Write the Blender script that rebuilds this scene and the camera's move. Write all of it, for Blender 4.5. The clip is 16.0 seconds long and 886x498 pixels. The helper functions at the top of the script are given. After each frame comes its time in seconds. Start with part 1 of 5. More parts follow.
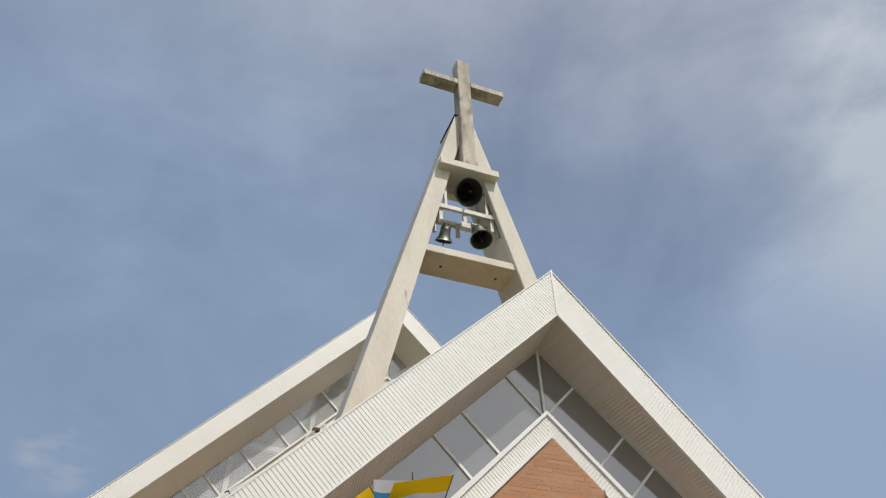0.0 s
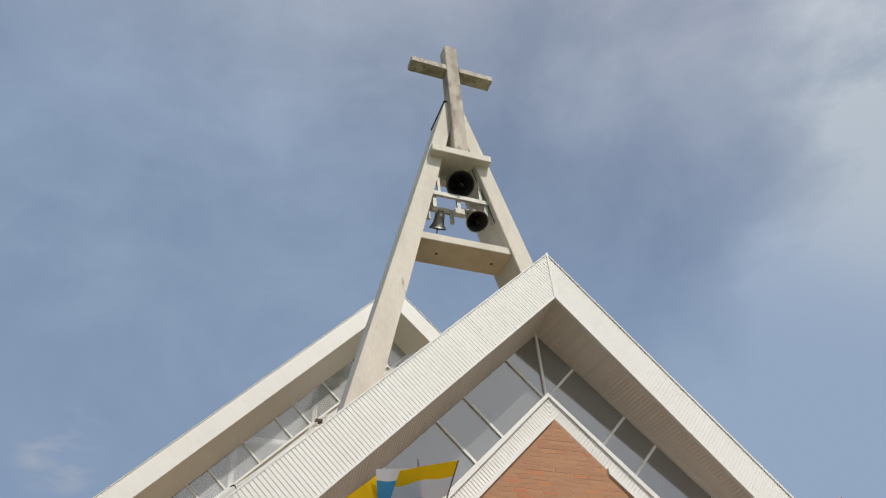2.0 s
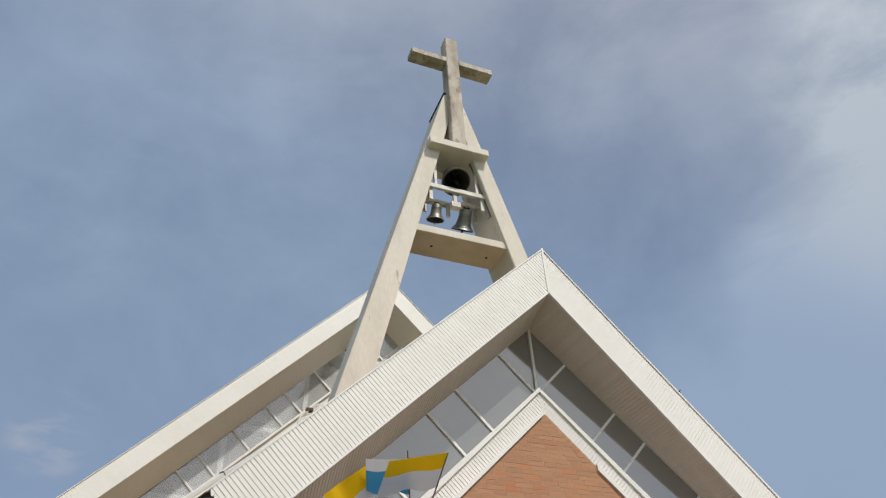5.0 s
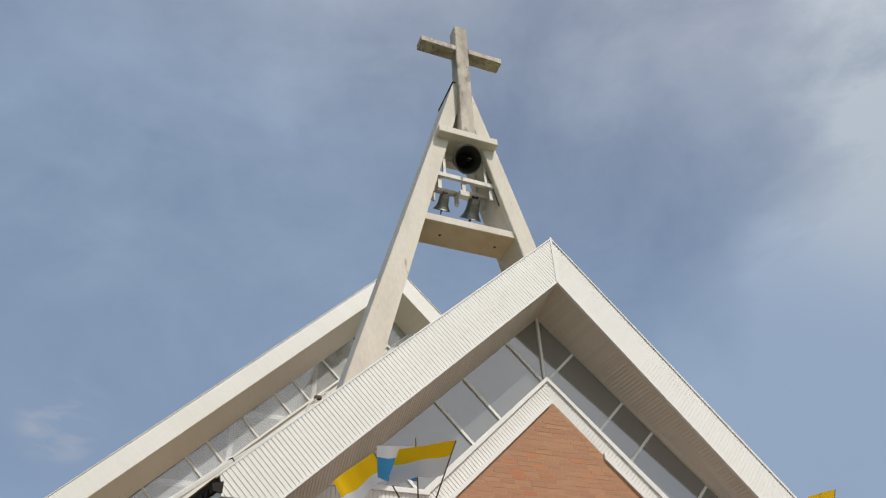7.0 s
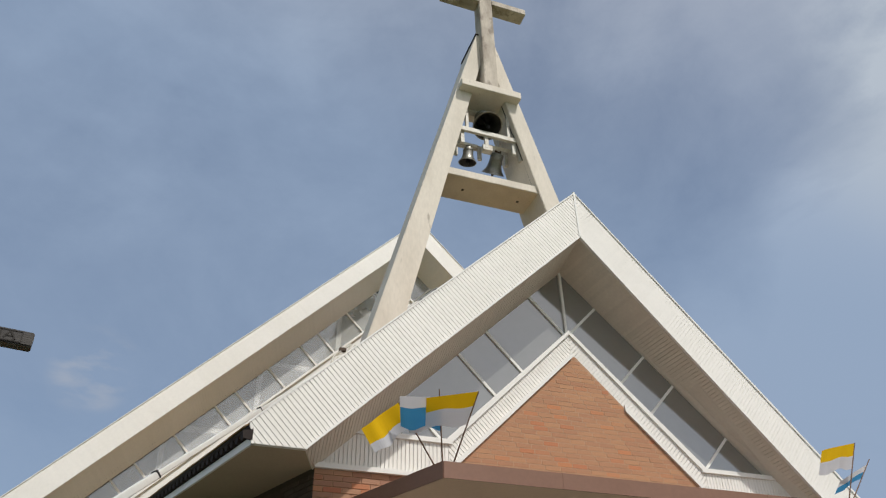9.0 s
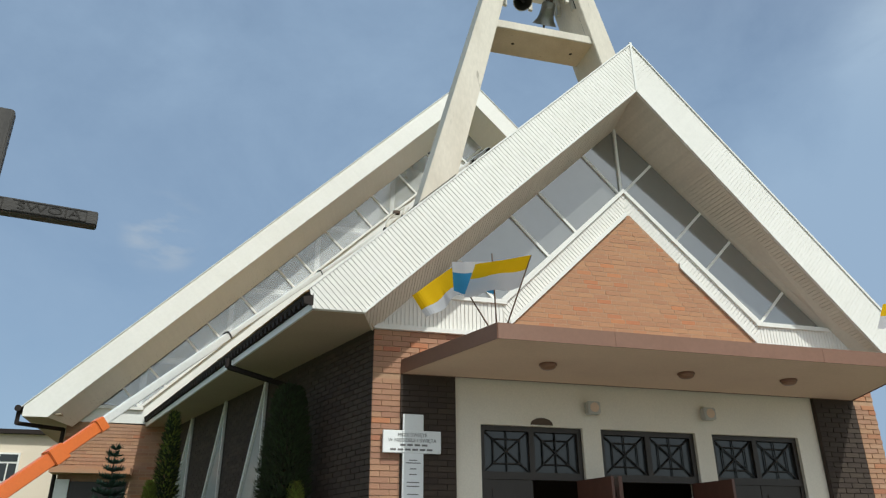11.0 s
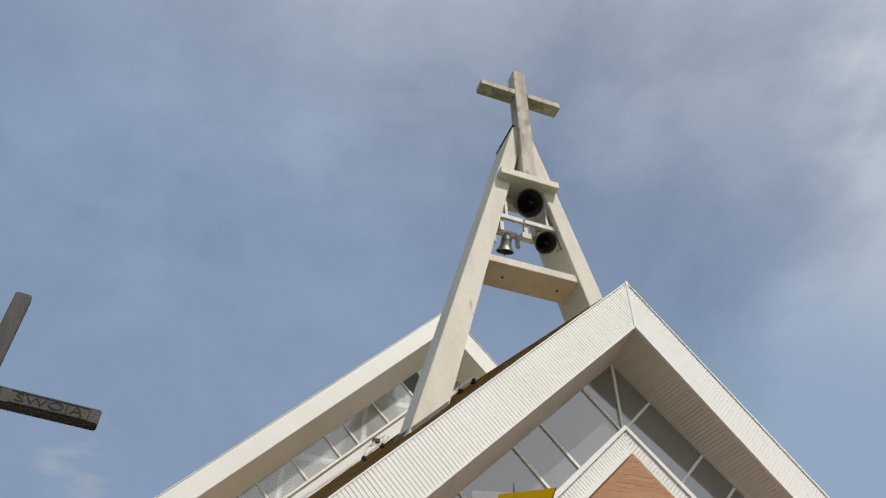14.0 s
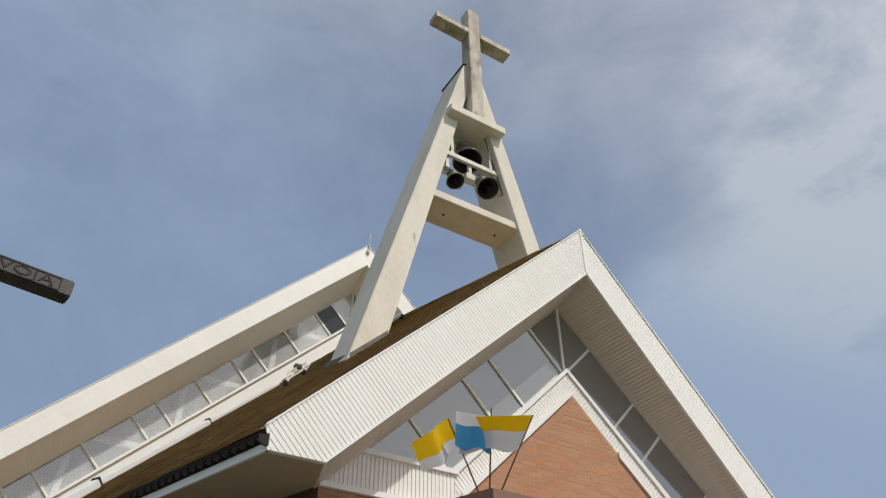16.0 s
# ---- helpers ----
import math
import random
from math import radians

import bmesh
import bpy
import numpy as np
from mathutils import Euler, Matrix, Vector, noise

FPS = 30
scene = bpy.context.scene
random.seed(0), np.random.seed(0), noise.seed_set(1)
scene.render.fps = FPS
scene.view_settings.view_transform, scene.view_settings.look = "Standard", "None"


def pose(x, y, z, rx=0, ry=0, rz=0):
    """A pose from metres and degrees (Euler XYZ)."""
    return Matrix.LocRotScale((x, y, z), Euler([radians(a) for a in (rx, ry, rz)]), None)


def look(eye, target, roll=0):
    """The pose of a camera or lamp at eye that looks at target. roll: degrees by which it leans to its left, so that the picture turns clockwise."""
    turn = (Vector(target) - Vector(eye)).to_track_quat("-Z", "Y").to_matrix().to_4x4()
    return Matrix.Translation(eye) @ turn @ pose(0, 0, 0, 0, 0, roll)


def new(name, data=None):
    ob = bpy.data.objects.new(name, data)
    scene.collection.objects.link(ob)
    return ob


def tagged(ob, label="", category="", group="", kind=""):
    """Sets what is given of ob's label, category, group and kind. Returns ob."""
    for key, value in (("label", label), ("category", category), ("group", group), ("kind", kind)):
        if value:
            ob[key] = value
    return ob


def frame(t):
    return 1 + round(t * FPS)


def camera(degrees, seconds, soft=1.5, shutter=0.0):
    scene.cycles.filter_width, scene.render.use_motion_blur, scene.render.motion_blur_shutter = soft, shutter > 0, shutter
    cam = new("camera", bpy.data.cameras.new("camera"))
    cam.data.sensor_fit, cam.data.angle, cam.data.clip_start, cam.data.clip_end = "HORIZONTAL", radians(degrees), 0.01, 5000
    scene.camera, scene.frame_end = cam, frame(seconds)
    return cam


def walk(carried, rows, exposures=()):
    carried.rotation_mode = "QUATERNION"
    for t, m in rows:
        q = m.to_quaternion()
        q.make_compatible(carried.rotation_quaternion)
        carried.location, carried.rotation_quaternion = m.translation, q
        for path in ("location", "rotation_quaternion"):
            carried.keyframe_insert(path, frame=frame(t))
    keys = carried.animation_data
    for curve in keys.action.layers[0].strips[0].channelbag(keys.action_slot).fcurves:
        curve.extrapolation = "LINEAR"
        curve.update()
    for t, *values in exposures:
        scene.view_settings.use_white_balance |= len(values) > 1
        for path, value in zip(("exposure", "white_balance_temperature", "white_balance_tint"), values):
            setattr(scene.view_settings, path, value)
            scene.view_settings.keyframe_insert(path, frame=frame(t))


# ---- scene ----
# camera and its way: seconds, place, yaw to the left, pitch up, roll
cam = camera(62.21, 16.0, soft=1.25)
PATH = [
    (0, -5.877, -8.994, 1.595, -22.63, 40.51, -1.94),
    (0.5, -5.904, -8.995, 1.603, -23.63, 38.97, -2.90),
    (1, -5.905, -8.990, 1.580, -22.26, 39.05, -1.65),
    (1.5, -5.902, -9.006, 1.611, -22.93, 37.81, -3.06),
    (2, -5.915, -8.999, 1.596, -23.18, 39.43, -4.51),
    (2.5, -5.921, -8.997, 1.596, -22.21, 39.38, -4.00),
    (3, -5.917, -9.000, 1.599, -23.70, 39.63, -4.04),
    (5.5, -5.917, -8.990, 1.594, -23.38, 38.66, -2.98),
    (6, -5.921, -8.994, 1.584, -22.84, 38.46, -2.64),
    (6.5, -5.929, -9.006, 1.602, -22.78, 38.10, -2.22),
    (7, -5.924, -8.983, 1.583, -22.79, 38.07, -2.48),
    (7.5, -5.918, -9.025, 1.598, -22.50, 38.34, -2.33),
    (8, -5.930, -9.009, 1.586, -22.18, 38.83, -1.80),
    (8.5, -5.922, -8.993, 1.588, -21.62, 38.75, -1.63),
    (9, -5.962, -9.023, 1.544, -20.55, 34.59, -1.06),
    (9.2, -5.947, -9.010, 1.508, -20.33, 30.79, -1.28),
    (11.3, -5.913, -9.038, 1.697, -14.99, 23.44, 0.13),
    (11.5, -5.833, -8.989, 1.586, -16.10, 28.48, 0.94),
    (12, -5.883, -9.002, 1.613, -17.51, 36.70, 1.27),
    (12.5, -5.975, -9.040, 1.655, -16.57, 40.59, 2.81),
    (13, -6.093, -8.853, 1.598, -14.52, 39.58, 1.77),
    (13.5, -6.378, -8.689, 1.600, -18.64, 39.23, -0.59),
    (14, -6.662, -8.426, 1.634, -20.47, 41.79, 0.37),
    (14.5, -6.978, -8.160, 1.619, -24.12, 42.66, 0.20),
    (15, -7.261, -7.897, 1.601, -31.47, 43.14, -2.00),
    (15.5, -7.526, -7.588, 1.579, -32.33, 39.43, -2.70),
    (16, -7.507, -7.306, 1.568, -32.18, 38.21, -0.40),
]


def eye_pose(x, y, z, yaw, pitch, roll):
    return Matrix.Translation((x, y, z)) @ Matrix.Rotation(radians(yaw), 4, "Z") @ Matrix.Rotation(radians(90 + pitch), 4, "X") @ Matrix.Rotation(radians(roll), 4, "Z")


EXPOSURES = [(0, 0.0, 6500, 10), (9.0, 0.0, 6500, 10), (11.3, 0.19, 6150, 2), (11.6, 0.12, 6050, 3), (11.9, 0.04, 5950, 5), (12.5, 0.0, 6400, 9), (16, 0.0, 6500, 10)]
walk(cam, [(r[0], eye_pose(*r[1:])) for r in PATH], EXPOSURES)

# daylight: high sun in front of the facade, thin cloud over a pale blue sky
SUN_EL, SUN_AZ = 55.7, -21.0
world = bpy.data.worlds.new("sky")
scene.world = world
world.use_nodes = True
wn, wl = world.node_tree.nodes, world.node_tree.links
wn.clear()
sky = wn.new("ShaderNodeTexSky")
sky.sky_type, sky.sun_disc = "NISHITA", False
sky.sun_elevation, sky.sun_rotation = radians(SUN_EL), radians(180 + SUN_AZ)
sky.air_density, sky.dust_density, sky.ozone_density = 1.0, 1.6, 1.6
coord = wn.new("ShaderNodeTexCoord")
stretch = wn.new("ShaderNodeMapping")
stretch.inputs["Scale"].default_value = (1.5, 1.3, 1.9)
stretch.inputs["Rotation"].default_value = (0.3, 0.5, 0.4)
wl.new(coord.outputs["Generated"], stretch.inputs["Vector"])
cloud = wn.new("ShaderNodeTexNoise")
cloud.inputs["Scale"].default_value, cloud.inputs["Detail"].default_value, cloud.inputs["Roughness"].default_value = 2.5, 8.0, 0.62
cloud.inputs["Distortion"].default_value = 0.25
wl.new(stretch.outputs["Vector"], cloud.inputs["Vector"])
ramp = wn.new("ShaderNodeValToRGB")
ramp.color_ramp.elements[0].position, ramp.color_ramp.elements[1].position = 0.36, 0.74
ramp.color_ramp.elements[0].color, ramp.color_ramp.elements[1].color = (0.55, 0.55, 0.55, 1), (0.85, 0.85, 0.85, 1)
wl.new(cloud.outputs["Fac"], ramp.inputs["Fac"])
haze = wn.new("ShaderNodeMixRGB")


def towards(x, y, z, near, far, low, high):
    """How close the sky's direction comes to one way, as a value from low to high."""
    dot, span = wn.new("ShaderNodeVectorMath"), wn.new("ShaderNodeMapRange")
    dot.operation, span.interpolation_type = "DOT_PRODUCT", "SMOOTHSTEP"
    dot.inputs[1].default_value = Vector((x, y, z)).normalized()
    wl.new(coord.outputs["Generated"], dot.inputs[0])
    for key, v in (("From Min", near), ("From Max", far), ("To Min", low), ("To Max", high)):
        span.inputs[key].default_value = v
    wl.new(dot.outputs["Value"], span.inputs["Value"])
    return span.outputs["Result"]


# a bank of brighter cloud in the north-east, and the white haze round the sun
bank = wn.new("ShaderNodeMath")
bank.operation, bank.use_clamp = "MULTIPLY_ADD", True
wl.new(towards(0.72, 0.24, 0.65, 0.974, 1.0, 0.0, 0.78), bank.inputs[0])
billow = wn.new("ShaderNodeMapRange")
billow.inputs["From Min"].default_value, billow.inputs["From Max"].default_value, billow.inputs["To Min"].default_value, billow.inputs["To Max"].default_value = 0.38, 0.62, 0.1, 0.85
wl.new(cloud.outputs["Fac"], billow.inputs["Value"])
wl.new(billow.outputs["Result"], bank.inputs[1])
clear = wn.new("ShaderNodeMath")
clear.operation = "SUBTRACT"
wl.new(ramp.outputs["Color"], clear.inputs[0])
wl.new(towards(0.45, 0.43, 0.78, 0.90, 1.0, 0.0, 0.22), clear.inputs[1])
low_veil = wn.new("ShaderNodeMath")
low_veil.operation = "ADD"
wl.new(clear.outputs["Value"], low_veil.inputs[0])
wl.new(towards(0.76, 0.58, 0.30, 0.94, 1.0, 0.0, 0.4), low_veil.inputs[1])
# thin patches of cloud: way, cosine of their reach, how much they veil
PATCHES = (
    ((-0.154, 0.786, 0.599), 0.992, 0.13), ((0.04, 0.718, 0.695), 0.985, 0.08), ((0.125, 0.625, 0.771), 0.987, 0.10),
    ((-0.137, 0.662, 0.737), 0.985, 0.05), ((-0.306, 0.682, 0.664), 0.994, 0.08), ((0.70, 0.485, 0.52), 0.991, 0.24),
    ((0.79, 0.41, 0.455), 0.985, 0.30), ((0.73, 0.545, 0.415), 0.992, 0.16), ((0.428, 0.504, 0.75), 0.996, 0.10), ((0.62, 0.42, 0.66), 0.985, 0.04),
)
wisp_way, wisp = wn.new("ShaderNodeMapping"), wn.new("ShaderNodeTexNoise")
wisp_way.inputs["Scale"].default_value, wisp_way.inputs["Rotation"].default_value = (2.0, 2.0, 7.0), (0.15, -0.25, 0.0)
wisp.inputs["Scale"].default_value, wisp.inputs["Detail"].default_value, wisp.inputs["Distortion"].default_value = 2.2, 6.0, 0.6
wl.new(coord.outputs["Generated"], wisp_way.inputs["Vector"])
wl.new(wisp_way.outputs["Vector"], wisp.inputs["Vector"])
torn_edge = wn.new("ShaderNodeMapRange")
torn_edge.inputs["From Min"].default_value, torn_edge.inputs["From Max"].default_value, torn_edge.inputs["To Max"].default_value = 0.32, 0.66, 1.45
wl.new(wisp.outputs["Fac"], torn_edge.inputs["Value"])
patches = None
for way, reach, veil in PATCHES:
    one = towards(*way, reach, 1.0, 0.0, veil)
    if patches is not None:
        add = wn.new("ShaderNodeMath")
        add.operation = "ADD"
        wl.new(patches, add.inputs[0])
        wl.new(one, add.inputs[1])
        one = add.outputs["Value"]
    patches = one
veils = wn.new("ShaderNodeMath")
veils.operation = "MULTIPLY_ADD"
wl.new(patches, veils.inputs[0])
wl.new(torn_edge.outputs["Result"], veils.inputs[1])
wl.new(low_veil.outputs["Value"], veils.inputs[2])
wl.new(veils.outputs["Value"], bank.inputs[2])
wl.new(bank.outputs["Value"], haze.inputs["Fac"])
tone = wn.new("ShaderNodeMixRGB")
tone.inputs["Color1"].default_value, tone.inputs["Color2"].default_value = (3.0, 3.9, 5.35, 1), (10.0, 9.8, 9.4, 1)
wl.new(towards(0.19, -0.50, 0.84, 0.2, 1.0, 0.0, 1.0), tone.inputs["Fac"])
whiter = wn.new("ShaderNodeMixRGB")
whiter.inputs["Color2"].default_value = (4.6, 5.2, 5.9, 1)
wl.new(tone.outputs["Color"], whiter.inputs["Color1"])
wl.new(towards(0.74, 0.27, 0.62, 0.962, 1.0, 0.0, 0.8), whiter.inputs["Fac"])
puff, puffy = wn.new("ShaderNodeMixRGB"), wn.new("ShaderNodeMath")
puffy.operation, puffy.use_clamp = "MULTIPLY", True
wl.new(towards(-0.114, 0.913, 0.391, 0.9982, 1.0, 0.0, 0.6), puffy.inputs[0])
shred, torn, rag = wn.new("ShaderNodeMapping"), wn.new("ShaderNodeTexNoise"), wn.new("ShaderNodeMapRange")
shred.inputs["Scale"].default_value, torn.inputs["Scale"].default_value, torn.inputs["Detail"].default_value = (1, 1, 2.6), 16.0, 6.0
rag.inputs["From Min"].default_value, rag.inputs["From Max"].default_value = 0.44, 0.72
wl.new(coord.outputs["Generated"], shred.inputs["Vector"])
wl.new(shred.outputs["Vector"], torn.inputs["Vector"])
wl.new(torn.outputs["Fac"], rag.inputs["Value"])
wl.new(rag.outputs["Result"], puffy.inputs[1])
wl.new(puffy.outputs["Value"], puff.inputs["Fac"])
puff.inputs["Color2"].default_value = (6.4, 6.2, 6.0, 1)
wl.new(whiter.outputs["Color"], puff.inputs["Color1"])
wl.new(puff.outputs["Color"], haze.inputs["Color2"])
wl.new(sky.outputs["Color"], haze.inputs["Color1"])
glow = wn.new("ShaderNodeBackground")
glow.inputs["Strength"].default_value = 0.098
wl.new(haze.outputs["Color"], glow.inputs["Color"])
wout = wn.new("ShaderNodeOutputWorld")
wl.new(glow.outputs["Background"], wout.inputs["Surface"])

sun = new("sun", bpy.data.lights.new("sun", "SUN"))
sun.data.energy, sun.data.angle, sun.data.color = 3.27, radians(0.6), (1.0, 0.965, 0.90)
SUN_WAY = Vector((-math.sin(radians(SUN_AZ)) * math.cos(radians(SUN_EL)), -math.cos(radians(SUN_AZ)) * math.cos(radians(SUN_EL)), math.sin(radians(SUN_EL))))
sun.matrix_world = look(SUN_WAY * 60, (0, 0, 0))


# ---- materials ----
def material(name, colour, rough=0.6, metal=0.0, vary=0.12, scale=3.0, grain=40.0, bump=0.15, second=None, amount=0.5, pieces=0.0, islands=0.0, stretch=(1, 1, 1), distance=0.004, spec=0.5, accent=None):
    """A surface with stains at one scale and grain at another; second: the stains' colour; pieces, islands: how far pieces differ."""
    m = bpy.data.materials.new(name)
    m.use_nodes = True
    n, l = m.node_tree.nodes, m.node_tree.links
    b = n["Principled BSDF"]
    b.inputs["Roughness"].default_value, b.inputs["Metallic"].default_value = rough, metal
    b.inputs["Specular IOR Level"].default_value = spec
    tc, mp = n.new("ShaderNodeTexCoord"), n.new("ShaderNodeMapping")
    mp.inputs["Scale"].default_value = stretch
    l.new(tc.outputs["Object"], mp.inputs["Vector"])
    big, fine = n.new("ShaderNodeTexNoise"), n.new("ShaderNodeTexNoise")
    big.inputs["Scale"].default_value, big.inputs["Detail"].default_value = scale, 5
    fine.inputs["Scale"].default_value, fine.inputs["Detail"].default_value = grain, 4
    for t in (big, fine):
        l.new(mp.outputs["Vector"], t.inputs["Vector"])
    mask = n.new("ShaderNodeMapRange")
    mask.inputs["From Min"].default_value, mask.inputs["From Max"].default_value = 0.42, 0.68
    mask.inputs["To Max"].default_value = amount
    l.new(big.outputs["Fac"], mask.inputs["Value"])
    mix = n.new("ShaderNodeMixRGB")
    mix.inputs["Color1"].default_value = (*colour, 1)
    mix.inputs["Color2"].default_value = (*(second or [c * (1 - 2 * vary) for c in colour]), 1)
    l.new(mask.outputs["Result"], mix.inputs["Fac"])
    val = n.new("ShaderNodeMapRange")
    val.inputs["From Min"].default_value, val.inputs["From Max"].default_value = 0.25, 0.75
    val.inputs["To Min"].default_value, val.inputs["To Max"].default_value = 1 - vary, 1 + vary
    l.new(fine.outputs["Fac"], val.inputs["Value"])
    hsv = n.new("ShaderNodeHueSaturation")
    base = mix.outputs["Color"]
    if accent:
        pick, odd = n.new("ShaderNodeMapRange"), n.new("ShaderNodeMixRGB")
        source = n.new("ShaderNodeObjectInfo").outputs["Random"] if pieces else n.new("ShaderNodeNewGeometry").outputs["Random Per Island"]
        wave = n.new("ShaderNodeMath")
        wave.operation = "PINGPONG"
        wave.inputs[1].default_value = 0.07
        l.new(source, wave.inputs[0])
        l.new(wave.outputs["Value"], pick.inputs["Value"])
        pick.inputs["From Min"].default_value, pick.inputs["From Max"].default_value, pick.inputs["To Max"].default_value = 0.058, 0.067, 0.8
        l.new(pick.outputs["Result"], odd.inputs["Fac"])
        l.new(base, odd.inputs["Color1"])
        odd.inputs["Color2"].default_value = (*accent, 1)
        base = odd.outputs["Color"]
    l.new(base, hsv.inputs["Color"])
    value = val.outputs["Result"]
    for k, (out, spread) in enumerate(((n.new("ShaderNodeObjectInfo").outputs["Random"], pieces), (n.new("ShaderNodeNewGeometry").outputs["Random Per Island"], islands))):
        if spread:
            r = n.new("ShaderNodeMapRange")
            r.inputs["To Min"].default_value, r.inputs["To Max"].default_value = 1 - spread, 1 + spread
            l.new(out, r.inputs["Value"])
            times = n.new("ShaderNodeMath")
            times.operation = "MULTIPLY"
            l.new(value, times.inputs[0])
            l.new(r.outputs["Result"], times.inputs[1])
            value = times.outputs["Value"]
            hue = n.new("ShaderNodeMapRange")
            hue.inputs["To Min"].default_value, hue.inputs["To Max"].default_value = 0.5 - spread * 0.05, 0.5 + spread * 0.05
            l.new(out, hue.inputs["Value"])
            l.new(hue.outputs["Result"], hsv.inputs["Hue"])
    l.new(value, hsv.inputs["Value"])
    l.new(hsv.outputs["Color"], b.inputs["Base Color"])
    if bump:
        bp = n.new("ShaderNodeBump")
        bp.inputs["Strength"].default_value, bp.inputs["Distance"].default_value = bump, distance
        l.new(fine.outputs["Fac"], bp.inputs["Height"])
        l.new(bp.outputs["Normal"], b.inputs["Normal"])
    return m


WHITE_METAL = material("white_ribbed_metal", (0.80, 0.77, 0.725), 0.42, vary=0.025, scale=0.9, grain=14, bump=0.05, second=(0.74, 0.71, 0.655), amount=0.45, pieces=0.012, islands=0.012)
WHITE_TRIM = material("white_trim", (0.79, 0.775, 0.74), 0.4, vary=0.04, scale=1.4, grain=30, bump=0.05)
SOFFIT = material("beige_soffit", (0.64, 0.59, 0.50), 0.55, vary=0.05, scale=1.2, grain=20, bump=0.05, islands=0.04, pieces=0.04)
CONCRETE = material("pale_painted_concrete", (0.69, 0.63, 0.545), 0.85, vary=0.06, scale=1.3, grain=16, bump=0.35, second=(0.56, 0.50, 0.42), amount=0.6, stretch=(1.6, 1.6, 0.5))
CROSS_STONE = material("stained_concrete", (0.53, 0.465, 0.385), 0.75, vary=0.10, scale=1.8, grain=18, bump=0.35, second=(0.22, 0.175, 0.13), amount=0.8, stretch=(1.6, 1.6, 0.5))
BRICK = material("orange_brick", (0.425, 0.212, 0.115), 0.9, vary=0.10, scale=2.6, grain=45, bump=0.3, second=(0.36, 0.225, 0.14), amount=0.95, pieces=0.07, stretch=(0.7, 1, 2.2), accent=(0.49, 0.19, 0.085))
WALL_BRICK = material("red_orange_brick", (0.36, 0.20, 0.12), 0.9, vary=0.10, scale=2.2, grain=45, bump=0.3, second=(0.40, 0.24, 0.16), amount=0.8, islands=0.09, stretch=(0.7, 1, 2.2), accent=(0.40, 0.165, 0.085))
WALL_BRICK_PIECE = material("orange_wall_brick", (0.36, 0.19, 0.12), 0.9, vary=0.10, scale=2.2, grain=45, bump=0.3, second=(0.41, 0.25, 0.165), amount=0.8, pieces=0.12, stretch=(0.7, 1, 2.2), accent=(0.44, 0.165, 0.08))
MORTAR = material("mortar", (0.435, 0.27, 0.17), 0.95, vary=0.1, scale=6, grain=60, bump=0.4)
# brown brick and mortar, darkened so their colour holds the nave wall's shade
SHADE_BROWN_BRICK = material("shade_brown_brick", (0.058, 0.040, 0.030), 0.9, vary=0.14, scale=5, grain=55, bump=0.5, pieces=0.16, islands=0.16)
SHADE_BROWN_MORTAR = material("shade_brown_mortar", (0.056, 0.039, 0.030), 0.95, vary=0.1, scale=6, grain=60, bump=0.4)
PANE = material("grey_glazing", (0.15, 0.152, 0.145), 0.07, vary=0.03, scale=0.8, grain=6, bump=0.0, second=(0.125, 0.127, 0.12), amount=0.5, pieces=0.08)
PANE.node_tree.nodes["Principled BSDF"].inputs["IOR"].default_value = 2.9
NAVE_PANE = material("frosted_grey_glazing", (0.40, 0.405, 0.39), 0.25, vary=0.04, scale=0.8, grain=6, bump=0.0, second=(0.34, 0.345, 0.33), amount=0.5)
HALL_PANE = material("thin_grey_glazing", (0.72, 0.73, 0.71), 0.07, vary=0.03, scale=0.8, grain=6, bump=0.0, second=(0.54, 0.54, 0.525), amount=0.5, pieces=0.08)
HALL_PANE.node_tree.nodes["Principled BSDF"].inputs["IOR"].default_value = 3.6
HALL_PANE.node_tree.nodes["Principled BSDF"].inputs["Alpha"].default_value = 0.46
DARK_PANE = material("dark_glass", (0.03, 0.033, 0.035), 0.08, vary=0.05, scale=1, bump=0.0)
ROOF = material("brown_roof_tile", (0.27, 0.17, 0.08), 0.85, vary=0.2, scale=1.7, grain=26, bump=0.5, second=(0.36, 0.26, 0.11), amount=0.8, islands=0.2, pieces=0.14, distance=0.01)
GUTTER = material("dark_gutter_metal", (0.028, 0.021, 0.019), 0.75, vary=0.1, scale=4, grain=20, bump=0.1, spec=0.2)
CANOPY_EDGE = material("red_brown_sheet", (0.20, 0.10, 0.064), 0.55, vary=0.06, scale=1.5, grain=20, bump=0.08, second=(0.24, 0.125, 0.085), amount=0.5)
CANOPY_UNDER = material("cream_plaster_under", (0.72, 0.54, 0.40), 0.9, vary=0.04, scale=1.1, grain=30, bump=0.12, second=(0.64, 0.47, 0.345), amount=0.5)
PLASTER = material("cream_wall_plaster", (0.80, 0.73, 0.62), 0.9, vary=0.05, scale=1.0, grain=45, bump=0.2, second=(0.73, 0.67, 0.58), amount=0.5)
EAVE = material("brown_grey_eave_board", (0.42, 0.335, 0.25), 0.8, vary=0.06, scale=1.2, grain=30, bump=0.1)
CREAM = material("cream_render", (0.72, 0.62, 0.50), 0.9, vary=0.04, scale=0.8, grain=35, bump=0.15)
DOOR_WOOD = material("dark_brown_door", (0.028, 0.019, 0.014), 0.45, vary=0.15, scale=3, grain=30, bump=0.2, stretch=(4, 4, 0.6))
DOOR_EDGE = material("red_brown_door_leaf", (0.11, 0.045, 0.028), 0.45, vary=0.15, scale=3, grain=30, bump=0.2, stretch=(4, 4, 0.6))
IRON = material("black_iron", (0.015, 0.014, 0.014), 0.5, vary=0.1, bump=0.1)
